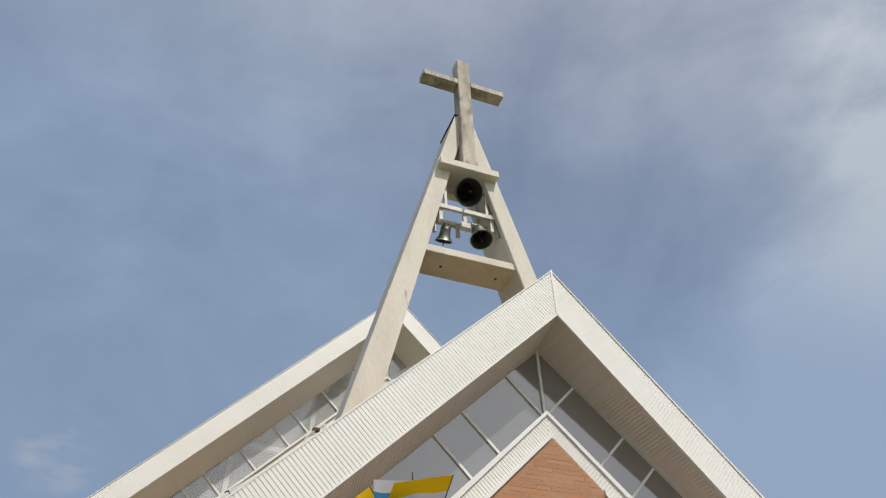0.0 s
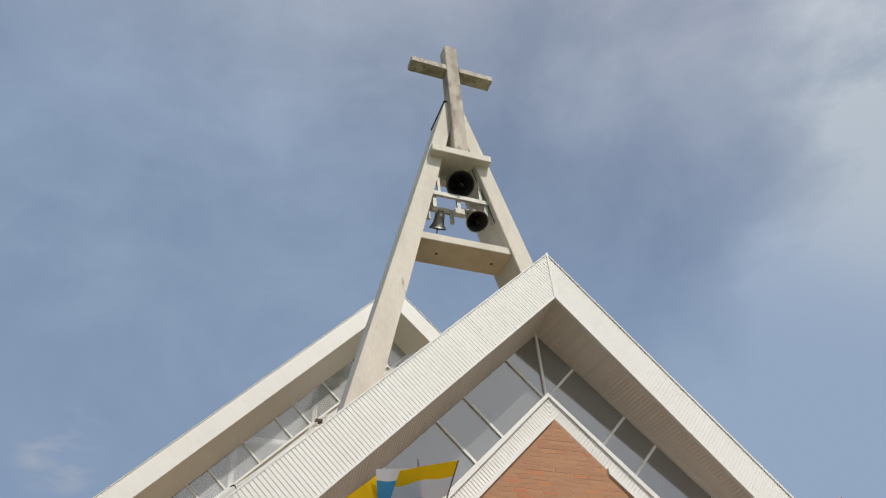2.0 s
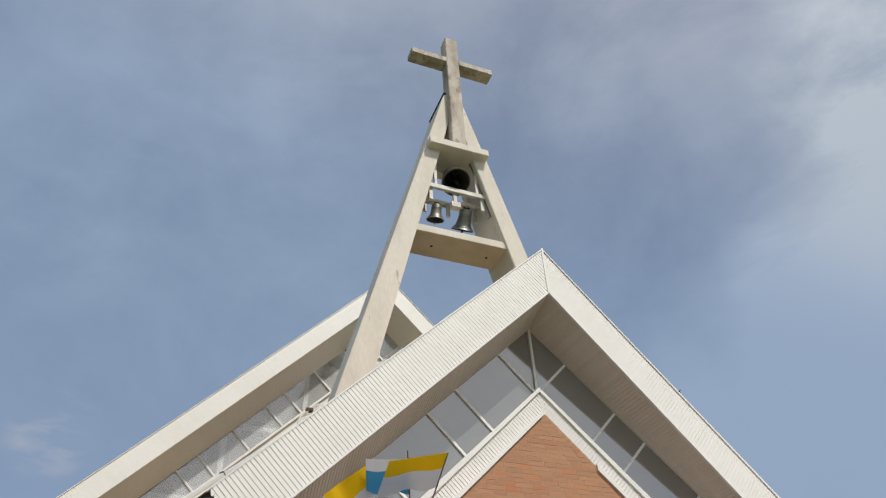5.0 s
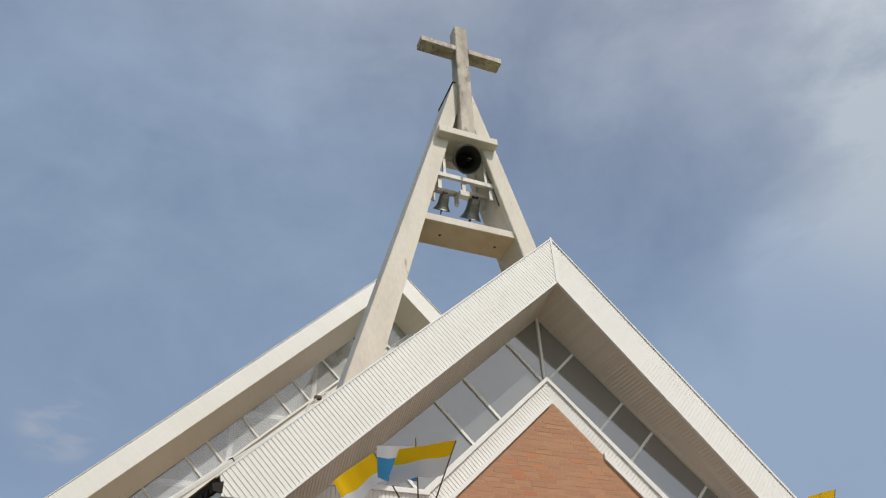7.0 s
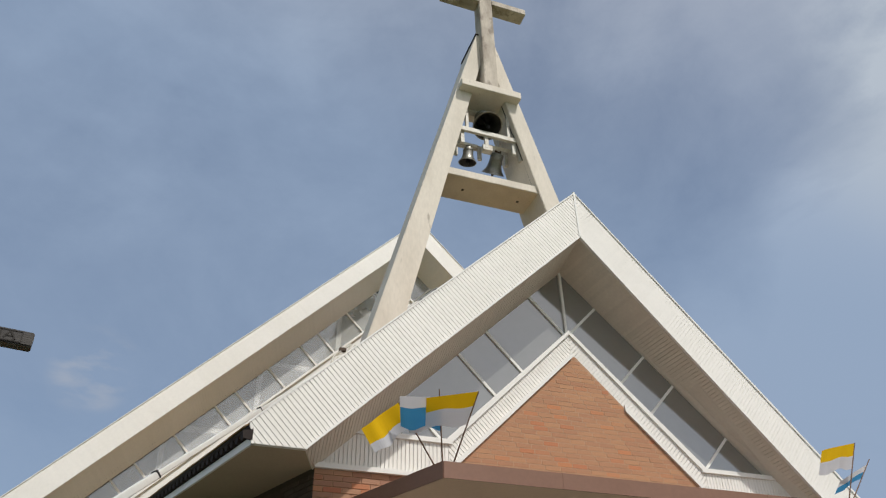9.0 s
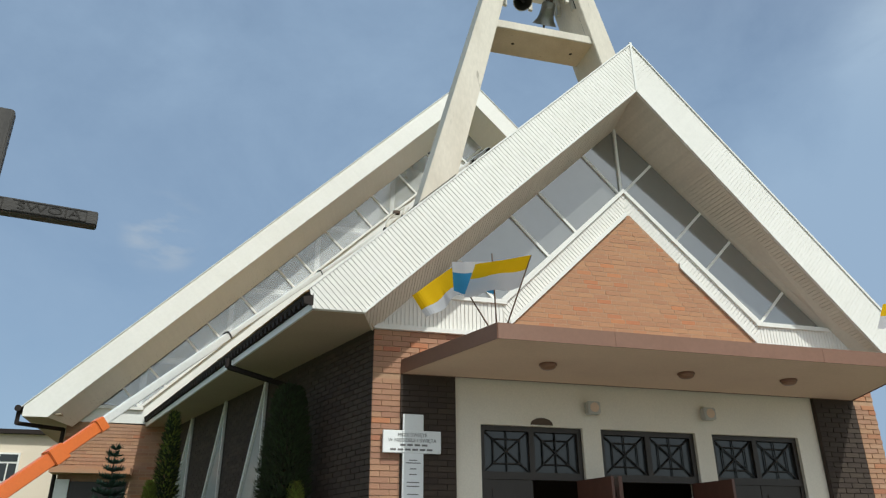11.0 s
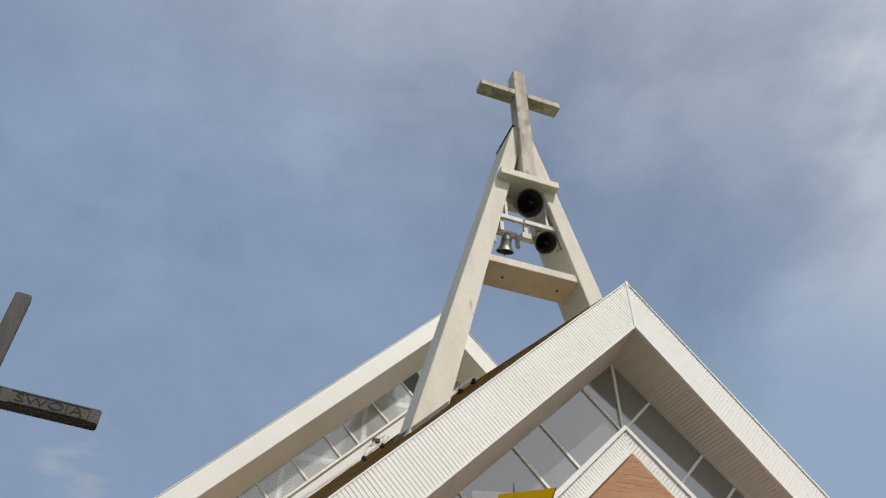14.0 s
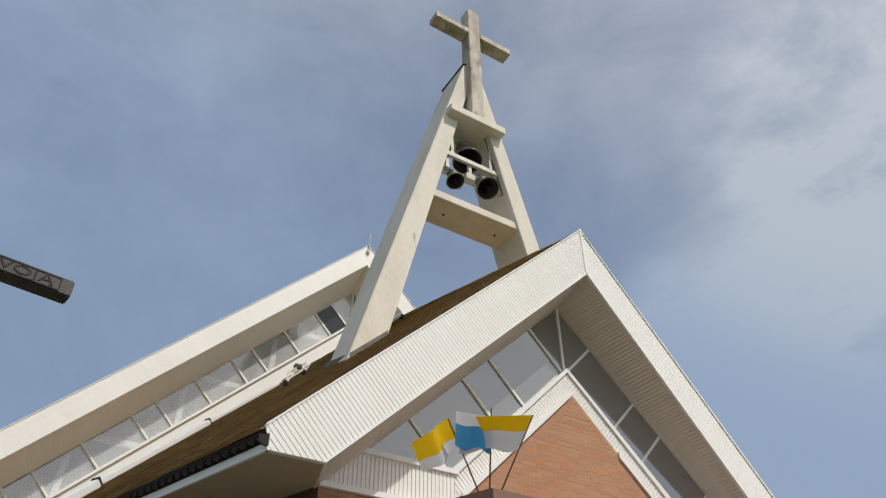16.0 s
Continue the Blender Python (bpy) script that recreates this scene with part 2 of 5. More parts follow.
BRONZE = material("dull_bell_bronze", (0.24, 0.235, 0.21), 0.42, 0.75, vary=0.12, scale=4, grain=24, bump=0.12, second=(0.14, 0.15, 0.13), amount=0.6)
BELL_INSIDE = material("dark_bell_inside", (0.02, 0.018, 0.016), 0.8, vary=0.1, bump=0.1)
STEEL = material("painted_steel", (0.55, 0.53, 0.47), 0.5, vary=0.08, scale=6, grain=30, bump=0.1, second=(0.32, 0.25, 0.17), amount=0.6)
FLASHING = material("grey_mortar_collar", (0.15, 0.135, 0.115), 0.9, vary=0.2, scale=5, grain=30, bump=0.4)
RUSTY = material("rusty_iron", (0.10, 0.065, 0.045), 0.8, vary=0.15, scale=9, grain=40, bump=0.2)
OLD_WOOD = material("tarred_old_wood", (0.022, 0.018, 0.016), 0.6, vary=0.2, scale=3, grain=22, bump=0.5, second=(0.045, 0.038, 0.033), amount=0.7, stretch=(0.7, 4, 4))
OLD_WOOD_UPRIGHT = material("tarred_upright_wood", (0.022, 0.018, 0.016), 0.6, vary=0.2, scale=3, grain=22, bump=0.5, second=(0.045, 0.038, 0.033), amount=0.7, stretch=(4, 4, 0.7))
WOOD_CARVED = material("dark_carved_wood", (0.02, 0.016, 0.013), 0.8, vary=0.2, scale=4, grain=30, bump=0.3)
ORANGE = material("orange_boom_paint", (0.64, 0.15, 0.03), 0.4, vary=0.05, scale=4, grain=30, bump=0.05, second=(0.60, 0.13, 0.03), amount=0.5)
BLUE_PAINT = material("blue_paint", (0.04, 0.05, 0.22), 0.5, vary=0.05, bump=0.0)
ALLOY = material("white_boom_alloy", (0.74, 0.74, 0.72), 0.4, 0.2, vary=0.05, scale=5, grain=26, bump=0.05)
RUBBER = material("black_rubber", (0.02, 0.02, 0.02), 0.8, vary=0.1, bump=0.1)
YELLOW = material("yellow_cloth", (0.82, 0.50, 0.01), 0.75, vary=0.05, scale=6, grain=120, bump=0.2, spec=0.1)
WHITE_CLOTH = material("white_cloth", (0.66, 0.655, 0.69), 0.75, vary=0.04, scale=6, grain=120, bump=0.2, spec=0.1)
BLUE_CLOTH = material("blue_cloth", (0.055, 0.26, 0.50), 0.75, vary=0.05, scale=6, grain=120, bump=0.2, spec=0.1)
for cloth in (YELLOW, WHITE_CLOTH, BLUE_CLOTH):  # thin cloth lets light through
    cn, cl = cloth.node_tree.nodes, cloth.node_tree.links
    through_cloth, both = cn.new("ShaderNodeBsdfTranslucent"), cn.new("ShaderNodeMixShader")
    cl.new(cn["Principled BSDF"].inputs["Base Color"].links[0].from_socket, through_cloth.inputs["Color"])
    both.inputs["Fac"].default_value = 0.45
    cl.new(cn["Principled BSDF"].outputs["BSDF"], both.inputs[1])
    cl.new(through_cloth.outputs["BSDF"], both.inputs[2])
    cl.new(both.outputs["Shader"], cn["Material Output"].inputs["Surface"])
POLE_WOOD = material("brown_pole", (0.14, 0.075, 0.045), 0.6, vary=0.12, scale=8, grain=40, bump=0.1)
SIGN = material("white_sign_board", (0.80, 0.80, 0.80), 0.45, vary=0.02, scale=2, grain=20, bump=0.03)
SIGN_INK = material("grey_sign_ink", (0.16, 0.15, 0.15), 0.6, vary=0.05, bump=0.0)
LAMP_GLASS = material("frosted_brown_lamp", (0.30, 0.16, 0.10), 0.35, vary=0.08, bump=0.05)
GREY_PLASTIC = material("pale_grey_plastic", (0.50, 0.48, 0.44), 0.5, vary=0.06, bump=0.05)
PAVING = material("grey_paving", (0.17, 0.152, 0.132), 0.85, vary=0.1, scale=0.6, grain=18, bump=0.3, second=(0.15, 0.135, 0.12), amount=0.6)
GRASS = material("lawn", (0.06, 0.10, 0.03), 0.9, vary=0.25, scale=1.0, grain=50, bump=0.6, second=(0.10, 0.12, 0.04), amount=0.6)
THUJA = material("dark_green_thuja", (0.026, 0.040, 0.011), 0.8, vary=0.25, scale=3, grain=30, bump=0.2, islands=0.45)
THUJA_LIGHT = material("yellow_green_thuja", (0.17, 0.20, 0.03), 0.8, vary=0.25, scale=3, grain=30, bump=0.2, islands=0.4)
SPRUCE = material("blue_green_spruce", (0.055, 0.10, 0.075), 0.8, vary=0.25, scale=3, grain=30, bump=0.2, islands=0.4)
BARK = material("bark", (0.09, 0.06, 0.04), 0.9, vary=0.2, scale=8, grain=40, bump=0.5)
FEATHER = material("black_feathers", (0.012, 0.012, 0.012), 0.8, vary=0.1, bump=0.0)


def scuffed(m, colour, stretch, low, high, amount):
    """Adds sparse dark scuffs and hairline streaks to a surface."""
    n, l = m.node_tree.nodes, m.node_tree.links
    b = n["Principled BSDF"]
    was = b.inputs["Base Color"].links[0].from_socket
    tc, mp, spots = n.new("ShaderNodeTexCoord"), n.new("ShaderNodeMapping"), n.new("ShaderNodeTexNoise")
    mp.inputs["Scale"].default_value = stretch
    spots.inputs["Scale"].default_value, spots.inputs["Detail"].default_value, spots.inputs["Roughness"].default_value = 1.0, 3.0, 0.6
    pick, mix = n.new("ShaderNodeMapRange"), n.new("ShaderNodeMixRGB")
    pick.inputs["From Min"].default_value, pick.inputs["From Max"].default_value, pick.inputs["To Max"].default_value = low, high, amount
    mix.inputs["Color2"].default_value = (*colour, 1)
    l.new(tc.outputs["Object"], mp.inputs["Vector"])
    l.new(mp.outputs["Vector"], spots.inputs["Vector"])
    l.new(spots.outputs["Fac"], pick.inputs["Value"])
    l.new(pick.outputs["Result"], mix.inputs["Fac"])
    l.new(was, mix.inputs["Color1"])
    l.new(mix.outputs["Color"], b.inputs["Base Color"])


scuffed(CONCRETE, (0.22, 0.19, 0.15), (9, 9, 1.6), 0.68, 0.74, 0.6)
scuffed(CROSS_STONE, (0.15, 0.115, 0.085), (5, 5, 2.2), 0.56, 0.68, 0.7)
scuffed(ROOF, (0.42, 0.33, 0.10), (1.2, 1.2, 5.0), 0.60, 0.72, 0.5)

# ---- building helpers ----
def part(name, bm, mat, parent=None, label="", m=None):
    """Links a bmesh as one mesh object under a thing or a part. mat: one material or several."""
    me = bpy.data.meshes.new(name)
    bmesh.ops.recalc_face_normals(bm, faces=bm.faces)
    bm.to_mesh(me)
    bm.free()
    for one in mat if isinstance(mat, (list, tuple)) else [mat]:
        me.materials.append(one)
    ob = new(name, me)
    ob.parent = parent
    if m is not None:
        ob.matrix_basis = m
    if label:
        ob["label"] = label
    return ob


def smooth(ob, angle=40):
    for p in ob.data.polygons:
        p.use_smooth = True
    ob.data.set_sharp_from_angle(angle=radians(angle))
    return ob


def thing(name, m=None, **tags):
    ob = new(name)
    ob.empty_display_size = 0.2
    if m is not None:
        ob.matrix_basis = m
    return tagged(ob, **tags)


def add_hull(bm, pts, slot=0):
    """A closed convex solid round the points."""
    vs = [bm.verts.new(p) for p in pts]
    made = bmesh.ops.convex_hull(bm, input=vs, use_existing_faces=False)
    for g in made["geom"]:
        if isinstance(g, bmesh.types.BMFace):
            g.material_index = slot


def add_box(bm, x0, x1, y0, y1, z0, z1, m=None, slot=0):
    vs = [bm.verts.new((m @ Vector(p)) if m is not None else p) for p in ((x0, y0, z0), (x1, y0, z0), (x1, y1, z0), (x0, y1, z0), (x0, y0, z1), (x1, y0, z1), (x1, y1, z1), (x0, y1, z1))]
    for f in ((0, 3, 2, 1), (4, 5, 6, 7), (0, 1, 5, 4), (1, 2, 6, 5), (2, 3, 7, 6), (3, 0, 4, 7)):
        bm.faces.new([vs[i] for i in f]).material_index = slot


def add_prism(bm, poly, way, slot=0, rim=0.0):
    """A polygon in space, made thick along way; rim: a chamfer round its far face."""
    way = Vector(way)
    poly = [Vector(p) for p in poly]
    n = len(poly)
    mid = sum(poly, Vector()) / n
    low = [bm.verts.new(p) for p in poly]
    rings = [low]
    if rim:
        rings.append([bm.verts.new(p + way * 0.6) for p in poly])
        rings.append([bm.verts.new(p + way + (mid - p).normalized() * min(rim, (mid - p).length * 0.5)) for p in poly])
    else:
        rings.append([bm.verts.new(p + way) for p in poly])
    bm.faces.new(low[::-1]).material_index = slot
    bm.faces.new(rings[-1]).material_index = slot
    for a, b in zip(rings, rings[1:]):
        for i in range(n):
            bm.faces.new((a[i], a[(i + 1) % n], b[(i + 1) % n], b[i])).material_index = slot


def add_tube(bm, p0, p1, r0, r1=None, n=10, slot=0):
    p0, p1 = Vector(p0), Vector(p1)
    r1 = r0 if r1 is None else r1
    q = (p1 - p0).to_track_quat("Z", "Y").to_matrix()
    rings = [[bm.verts.new(p + q @ Vector((r * math.cos(a), r * math.sin(a), 0))) for a in [2 * math.pi * i / n for i in range(n)]] for p, r in ((p0, r0), (p1, r1))]
    for i in range(n):
        bm.faces.new((rings[0][i], rings[0][(i + 1) % n], rings[1][(i + 1) % n], rings[1][i])).material_index = slot
    bm.faces.new(rings[0][::-1]).material_index = slot
    bm.faces.new(rings[1]).material_index = slot


def add_lathe(bm, profile, n=32, slots=None):
    """Turns (radius, height) pairs round z, closed from the last to the first only where they meet the axis."""
    rings = []
    for r, z in profile:
        rings.append([bm.verts.new((r * math.cos(2 * math.pi * i / n), r * math.sin(2 * math.pi * i / n), z)) for i in range(n)] if r > 1e-6 else [bm.verts.new((0, 0, z))])
    for k, (a, b) in enumerate(zip(rings, rings[1:])):
        for i in range(n):
            f = [a[i % len(a)], a[(i + 1) % len(a)], b[(i + 1) % len(b)], b[i % len(b)]]
            f = list(dict.fromkeys(f))
            if len(f) > 2:
                bm.faces.new(f).material_index = slots[k] if slots else 0


def clip(poly, a, b, c):
    """The part of a flat polygon where a*u + b*v <= c."""
    out = []
    for p, q in zip(poly, poly[1:] + poly[:1]):
        dp, dq = a * p[0] + b * p[1] - c, a * q[0] + b * q[1] - c
        if dp <= 0:
            out.append(p)
        if dp * dq < 0:
            k = dp / (dp - dq)
            out.append((p[0] + k * (q[0] - p[0]), p[1] + k * (q[1] - p[1])))
    return out


def area(poly):
    return abs(sum(p[0] * q[1] - q[0] * p[1] for p, q in zip(poly, poly[1:] + poly[:1]))) / 2


def strips(poly, cuts, gap):
    """Cuts a flat polygon across u into strips between the cuts, with gaps."""
    found = []
    for u0, u1 in zip(cuts, cuts[1:]):
        piece = clip(clip(poly, -1, 0, -(u0 + gap / 2)), 1, 0, u1 - gap / 2)
        if len(piece) > 2 and area(piece) > 1e-4:
            found.append(piece)
    return found


def steps(a, b, pitch):
    return [a + i * pitch for i in range(int((b - a) / pitch) + 2)]


class Plane:
    """A flat frame in space: origin, u, v, and the normal n out of it."""

    def __init__(self, origin, u, v):
        self.o, self.u = Vector(origin), Vector(u).normalized()
        v = Vector(v)
        self.v = (v - v.dot(self.u) * self.u).normalized()
        self.n = self.u.cross(self.v)

    def at(self, u, v, n=0.0):
        return self.o + self.u * u + self.v * v + self.n * n

    def flat(self, p):
        d = Vector(p) - self.o
        return (d.dot(self.u), d.dot(self.v))


def ribs(plane, corners, pitch, mat, parent, name, singly, depth=0.012, gap=0.012, face=1.0):
    """Clads a flat polygon with ribs across u, as parts or as one joined part. face: which side of the plane they stand on."""
    poly = [plane.flat(c) for c in corners]
    us = [p[0] for p in poly]
    joined = bmesh.new()
    for piece in strips(poly, steps(min(us), max(us), pitch), gap):
        ring = [plane.at(u, v) for u, v in piece]
        if singly:
            bm = bmesh.new()
            add_prism(bm, ring, plane.n * depth * face, rim=0.006)
            part(name, bm, mat, parent)
        else:
            add_prism(joined, ring, plane.n * depth * face, rim=0.006)
    if singly:
        joined.free()
    else:
        tagged(part(name, joined, mat, parent), kind="stuff")


def slab(name, corners, way, mat, parent=None, label="", rim=0.0):
    bm = bmesh.new()
    add_prism(bm, corners, way, rim=rim)
    return part(name, bm, mat, parent, label)


# ---- the plan ----
S = 0.961  # fall of the front rakes
ZA, ZB = 10.0, 9.02  # fascia at the front apex, top and bottom
XE, XT, ZE = 4.465, 5.19, 4.73  # where the fascia turns level, eave tip, eave height
SPLAY = 0.29  # the nave widens to the back
G, W = 0.878, 0.784  # glazing and front wall
RISE = S * SPLAY
BACK = 0.105  # the right rake recedes a little
BY, BX, BZ, BS = 8.73, -0.10, 15.51, 1.024  # back gable: fascia plane, apex, fall
BG = 9.6  # back glazing
SKEW = 0.014  # how far the front sheets of glass are set back at one end


def fy(x):
    return BACK * max(0.0, x)


def roof_z(x, y):
    return ZA - S * abs(x) + RISE * y


# ---- ground ----
bm = bmesh.new()
add_box(bm, -1500, 1500, -1500, 1500, -0.4, -0.02)
tagged(part("ground", bm, GRASS), "short green lawn round the church", "lawn", kind="structure")
bm = bmesh.new()
add_box(bm, -16, 14, -16, 0.7, -0.3, 0.0)
tagged(part("pavement", bm, PAVING), "grey paved forecourt before the church", "pavement", kind="structure")
bm = bmesh.new()
for k in range(4):
    add_box(bm, -4.1 + 0.2 * k, 4.1 - 0.2 * k, -1.6 + 0.33 * k, 0.78, 0.0 if k == 0 else 0.165 * k, 0.165 * (k + 1) - (0.0 if k == 3 else 0.0))
tagged(part("steps", bm, PAVING), "low concrete steps up to the church doors", "steps", kind="structure")

# ---- front gable: rakes, soffits, glazing ----
for side in (-1, 1):
    c, s = 1 / math.hypot(1, S), S / math.hypot(1, S)
    u = Vector((side * c, 0, -s))
    v = Vector((-side * s, 0, -c))

    def rake(*points):
        return [Vector((x, y + fy(x), z)) for x, y, z in points]

    fascia = thing("fascia", label="white ribbed metal fascia along the front gable", category="fascia", kind="structure")
    front = Plane((0, 0.012, ZA), (side * c, fy(side) * c, -s), (0, 0, -1))
    outline = rake((0, 0.012, ZA), (side * XT, 0.012, ZA - S * XT), (side * (XT - 0.05), 0.012, ZE), (side * XE, 0.012, ZE), (0, 0.012, ZB))
    ribs(front, outline, 0.062, WHITE_METAL, fascia, "panel", True, depth=0.012 if side < 0 else 0.005, gap=0.008 if side < 0 else 0.002, face=-front.n.y)
    slab("backing", [p + Vector((0, 0.008, 0)) for p in outline], (0, 0.05, 0), WHITE_TRIM, fascia)
    # edge trims
    slab("edge_trim", rake((0, -0.012, ZA + 0.008), (side * XT, -0.012, ZA - S * XT + (0.008 if side < 0 else 0.045)), (side * XT, -0.012, ZA - S * XT - 0.020), (0, -0.012, ZA - 0.020)), (0, 0.06, 0), WHITE_TRIM, fascia)
    slab("edge_trim", rake((0, -0.010, ZB + 0.025), (side * XE, -0.010, ZE + 0.025), (side * XE, -0.010, ZE - 0.012), (0, -0.010, ZB - 0.012)), (0, 0.05, 0), WHITE_TRIM, fascia)
    if side < 0:
        slab("apex_trim", [(-0.02, -0.014, ZA + 0.02), (0.02, -0.014, ZA + 0.02), (0.02, -0.014, ZB), (-0.02, -0.014, ZB)], (0, 0.05, 0), WHITE_TRIM, fascia)
    # sloped soffit from the fascia in to the glazing
    zt = 8.784
    soff = thing("soffit", label="beige ribbed metal soffit under the gable overhang", category="soffit", kind="structure")
    a, b = rake((0, 0.05, ZB - 0.002), (side * XE, 0.05, ZE - 0.002))
    d, e = Vector((side * 4.19, G + 0.03, zt - S * 4.19)), Vector((0, G + 0.03, zt))
    under = Plane(a, b - a, e - a)
    ribs(under, [a, b, d, e], 0.066, SOFFIT, soff, "panel", True, depth=0.008, gap=0.006, face=-1.0 if under.n.z > 0 else 1.0)
    up = under.n * (1 if under.n.z > 0 else -1)
    slab("backing", [a + up * 0.008, b + up * 0.008, d + up * 0.008, e + up * 0.008], up * 0.03, SOFFIT, soff)
    # glazing strip
    zx, xi, zi, xg = 7.53, 2.271, 5.337, 3.587
    window = thing("window_front", label="grey glazed strip under the gable soffit", category="window", kind="structure")
    face = Plane((0, G, zt), u, v)
    pane_outline = [(0, G, zt), (side * xg, G, zi), (side * xi, G, zi), (0, G, zx)]
    cuts = [0.0, 0.655 / c, 1.517 / c, 2.023 / c, 2.913 / c, 6.0]
    poly = [face.flat(p) for p in pane_outline]
    for piece in strips(poly, cuts, 0.03):
        # each left sheet stands a little askew in its frame, its upper end set back
        u0, u1 = min(p[0] for p in piece), max(p[0] for p in piece)
        ring = [face.at(pu, pv) + Vector((0, SKEW * (u1 - pu) / (u1 - u0) if side < 0 else 0.0, 0)) for pu, pv in piece]
        slab("pane", ring, (0, 0.02, 0), PANE, window)
    for m in cuts[1:-1]:
        line = clip(clip(poly, -1, 0, -(m - 0.022)), 1, 0, m + 0.022)
        slab("mullion", [face.at(pu, pv) - Vector((0, 0.014, 0)) for pu, pv in line], (0, 0.03 + (SKEW if side < 0 else 0.0), 0), WHITE_TRIM, window)
    if side < 0:
        slab("mullion", [(-0.022, G - 0.032, zt), (0.022, G - 0.032, zt), (0.022, G - 0.032, zx), (-0.022, G - 0.032, zx)], (0, 0.045, 0), WHITE_TRIM, window)
    slab("window_sill", [(0, W - 0.012, zx + 0.03), (side * xi, W - 0.012, zi + 0.05), (side * (xi - 0.06), W - 0.012, zi - 0.02), (0, W - 0.012, zx - 0.05)], (0, 0.115, 0), WHITE_TRIM, window)
    slab("window_sill", [(side * (xi - 0.08), W - 0.016, zi + 0.035), (side * xg, W - 0.016, zi + 0.035), (side * (xg + 0.08), W - 0.016, zi - 0.035), (side * (xi - 0.08), W - 0.016, zi - 0.035)], (0, 0.115, 0), WHITE_TRIM, window)
    # white ribbed cladding between glazing and brick, and below the glazing
    clad = thing("cladding", label="white ribbed metal cladding round the brick gable", category="cladding", kind="structure")
    bandp = Plane((0, W + 0.03, zx), u, v)
    band = [(0, W + 0.03, zx), (side * xi, W + 0.03, zi), (side * 2.17, W + 0.03, 4.86), (side * 2.1, W + 0.03, 7.039 - S * 2.1), (0, W + 0.03, 7.039)]
    ribs(bandp, [band[0], band[1], (side * 2.2, W + 0.03, 4.93), (0, W + 0.03, 7.06)], 0.06, WHITE_METAL, clad, "panel", True, depth=0.010, gap=0.008, face=-bandp.n.y)
    low = [(side * 4.17, W + 0.03, 4.80), (side * 4.15, W + 0.03, 4.84), (side * (xg + 0.1), W + 0.03, zi), (side * xi, W + 0.03, zi), (side * 2.2, W + 0.03, 4.95), (side * 2.2, W + 0.03, 4.80)]
    lowp = Plane((0, W + 0.03, 0), (1, 0, 0), (0, 0, 1))
    ribs(lowp, low, 0.06, WHITE_METAL, clad, "panel", True, depth=0.010, gap=0.007, face=-lowp.n.y)
    slab("backing", [(side * 4.17, W + 0.04, 4.80), (side * xg, W + 0.04, zi + 0.05), (side * xi, W + 0.04, zi + 0.02), (0, W + 0.04, zx), (0, W + 0.04, 7.0), (side * 2.3, W + 0.04, 4.80)], (0, 0.06, 0), WHITE_TRIM, clad)
    # brick's edge trim; it starts part way down the right edge
    x0 = 0.0 if side < 0 else 0.88
    slab("edge_trim", [(side * x0, W - 0.03, 7.125 - S * x0), (side * 2.15, W - 0.03, 7.125 - S * 2.15), (side * 2.15, W - 0.03, 7.035 - S * 2.15), (side * x0, W - 0.03, 7.035 - S * x0)], (0, 0.08, 0), WHITE_TRIM, clad)
    slab("edge_trim", [(side * 2.1, W - 0.05, 4.835), (side * 4.2, W - 0.05, 4.835), (side * 4.2, W - 0.05, 4.765), (side * 2.1, W - 0.05, 4.765)], (0, 0.1, 0), WHITE_TRIM, clad)

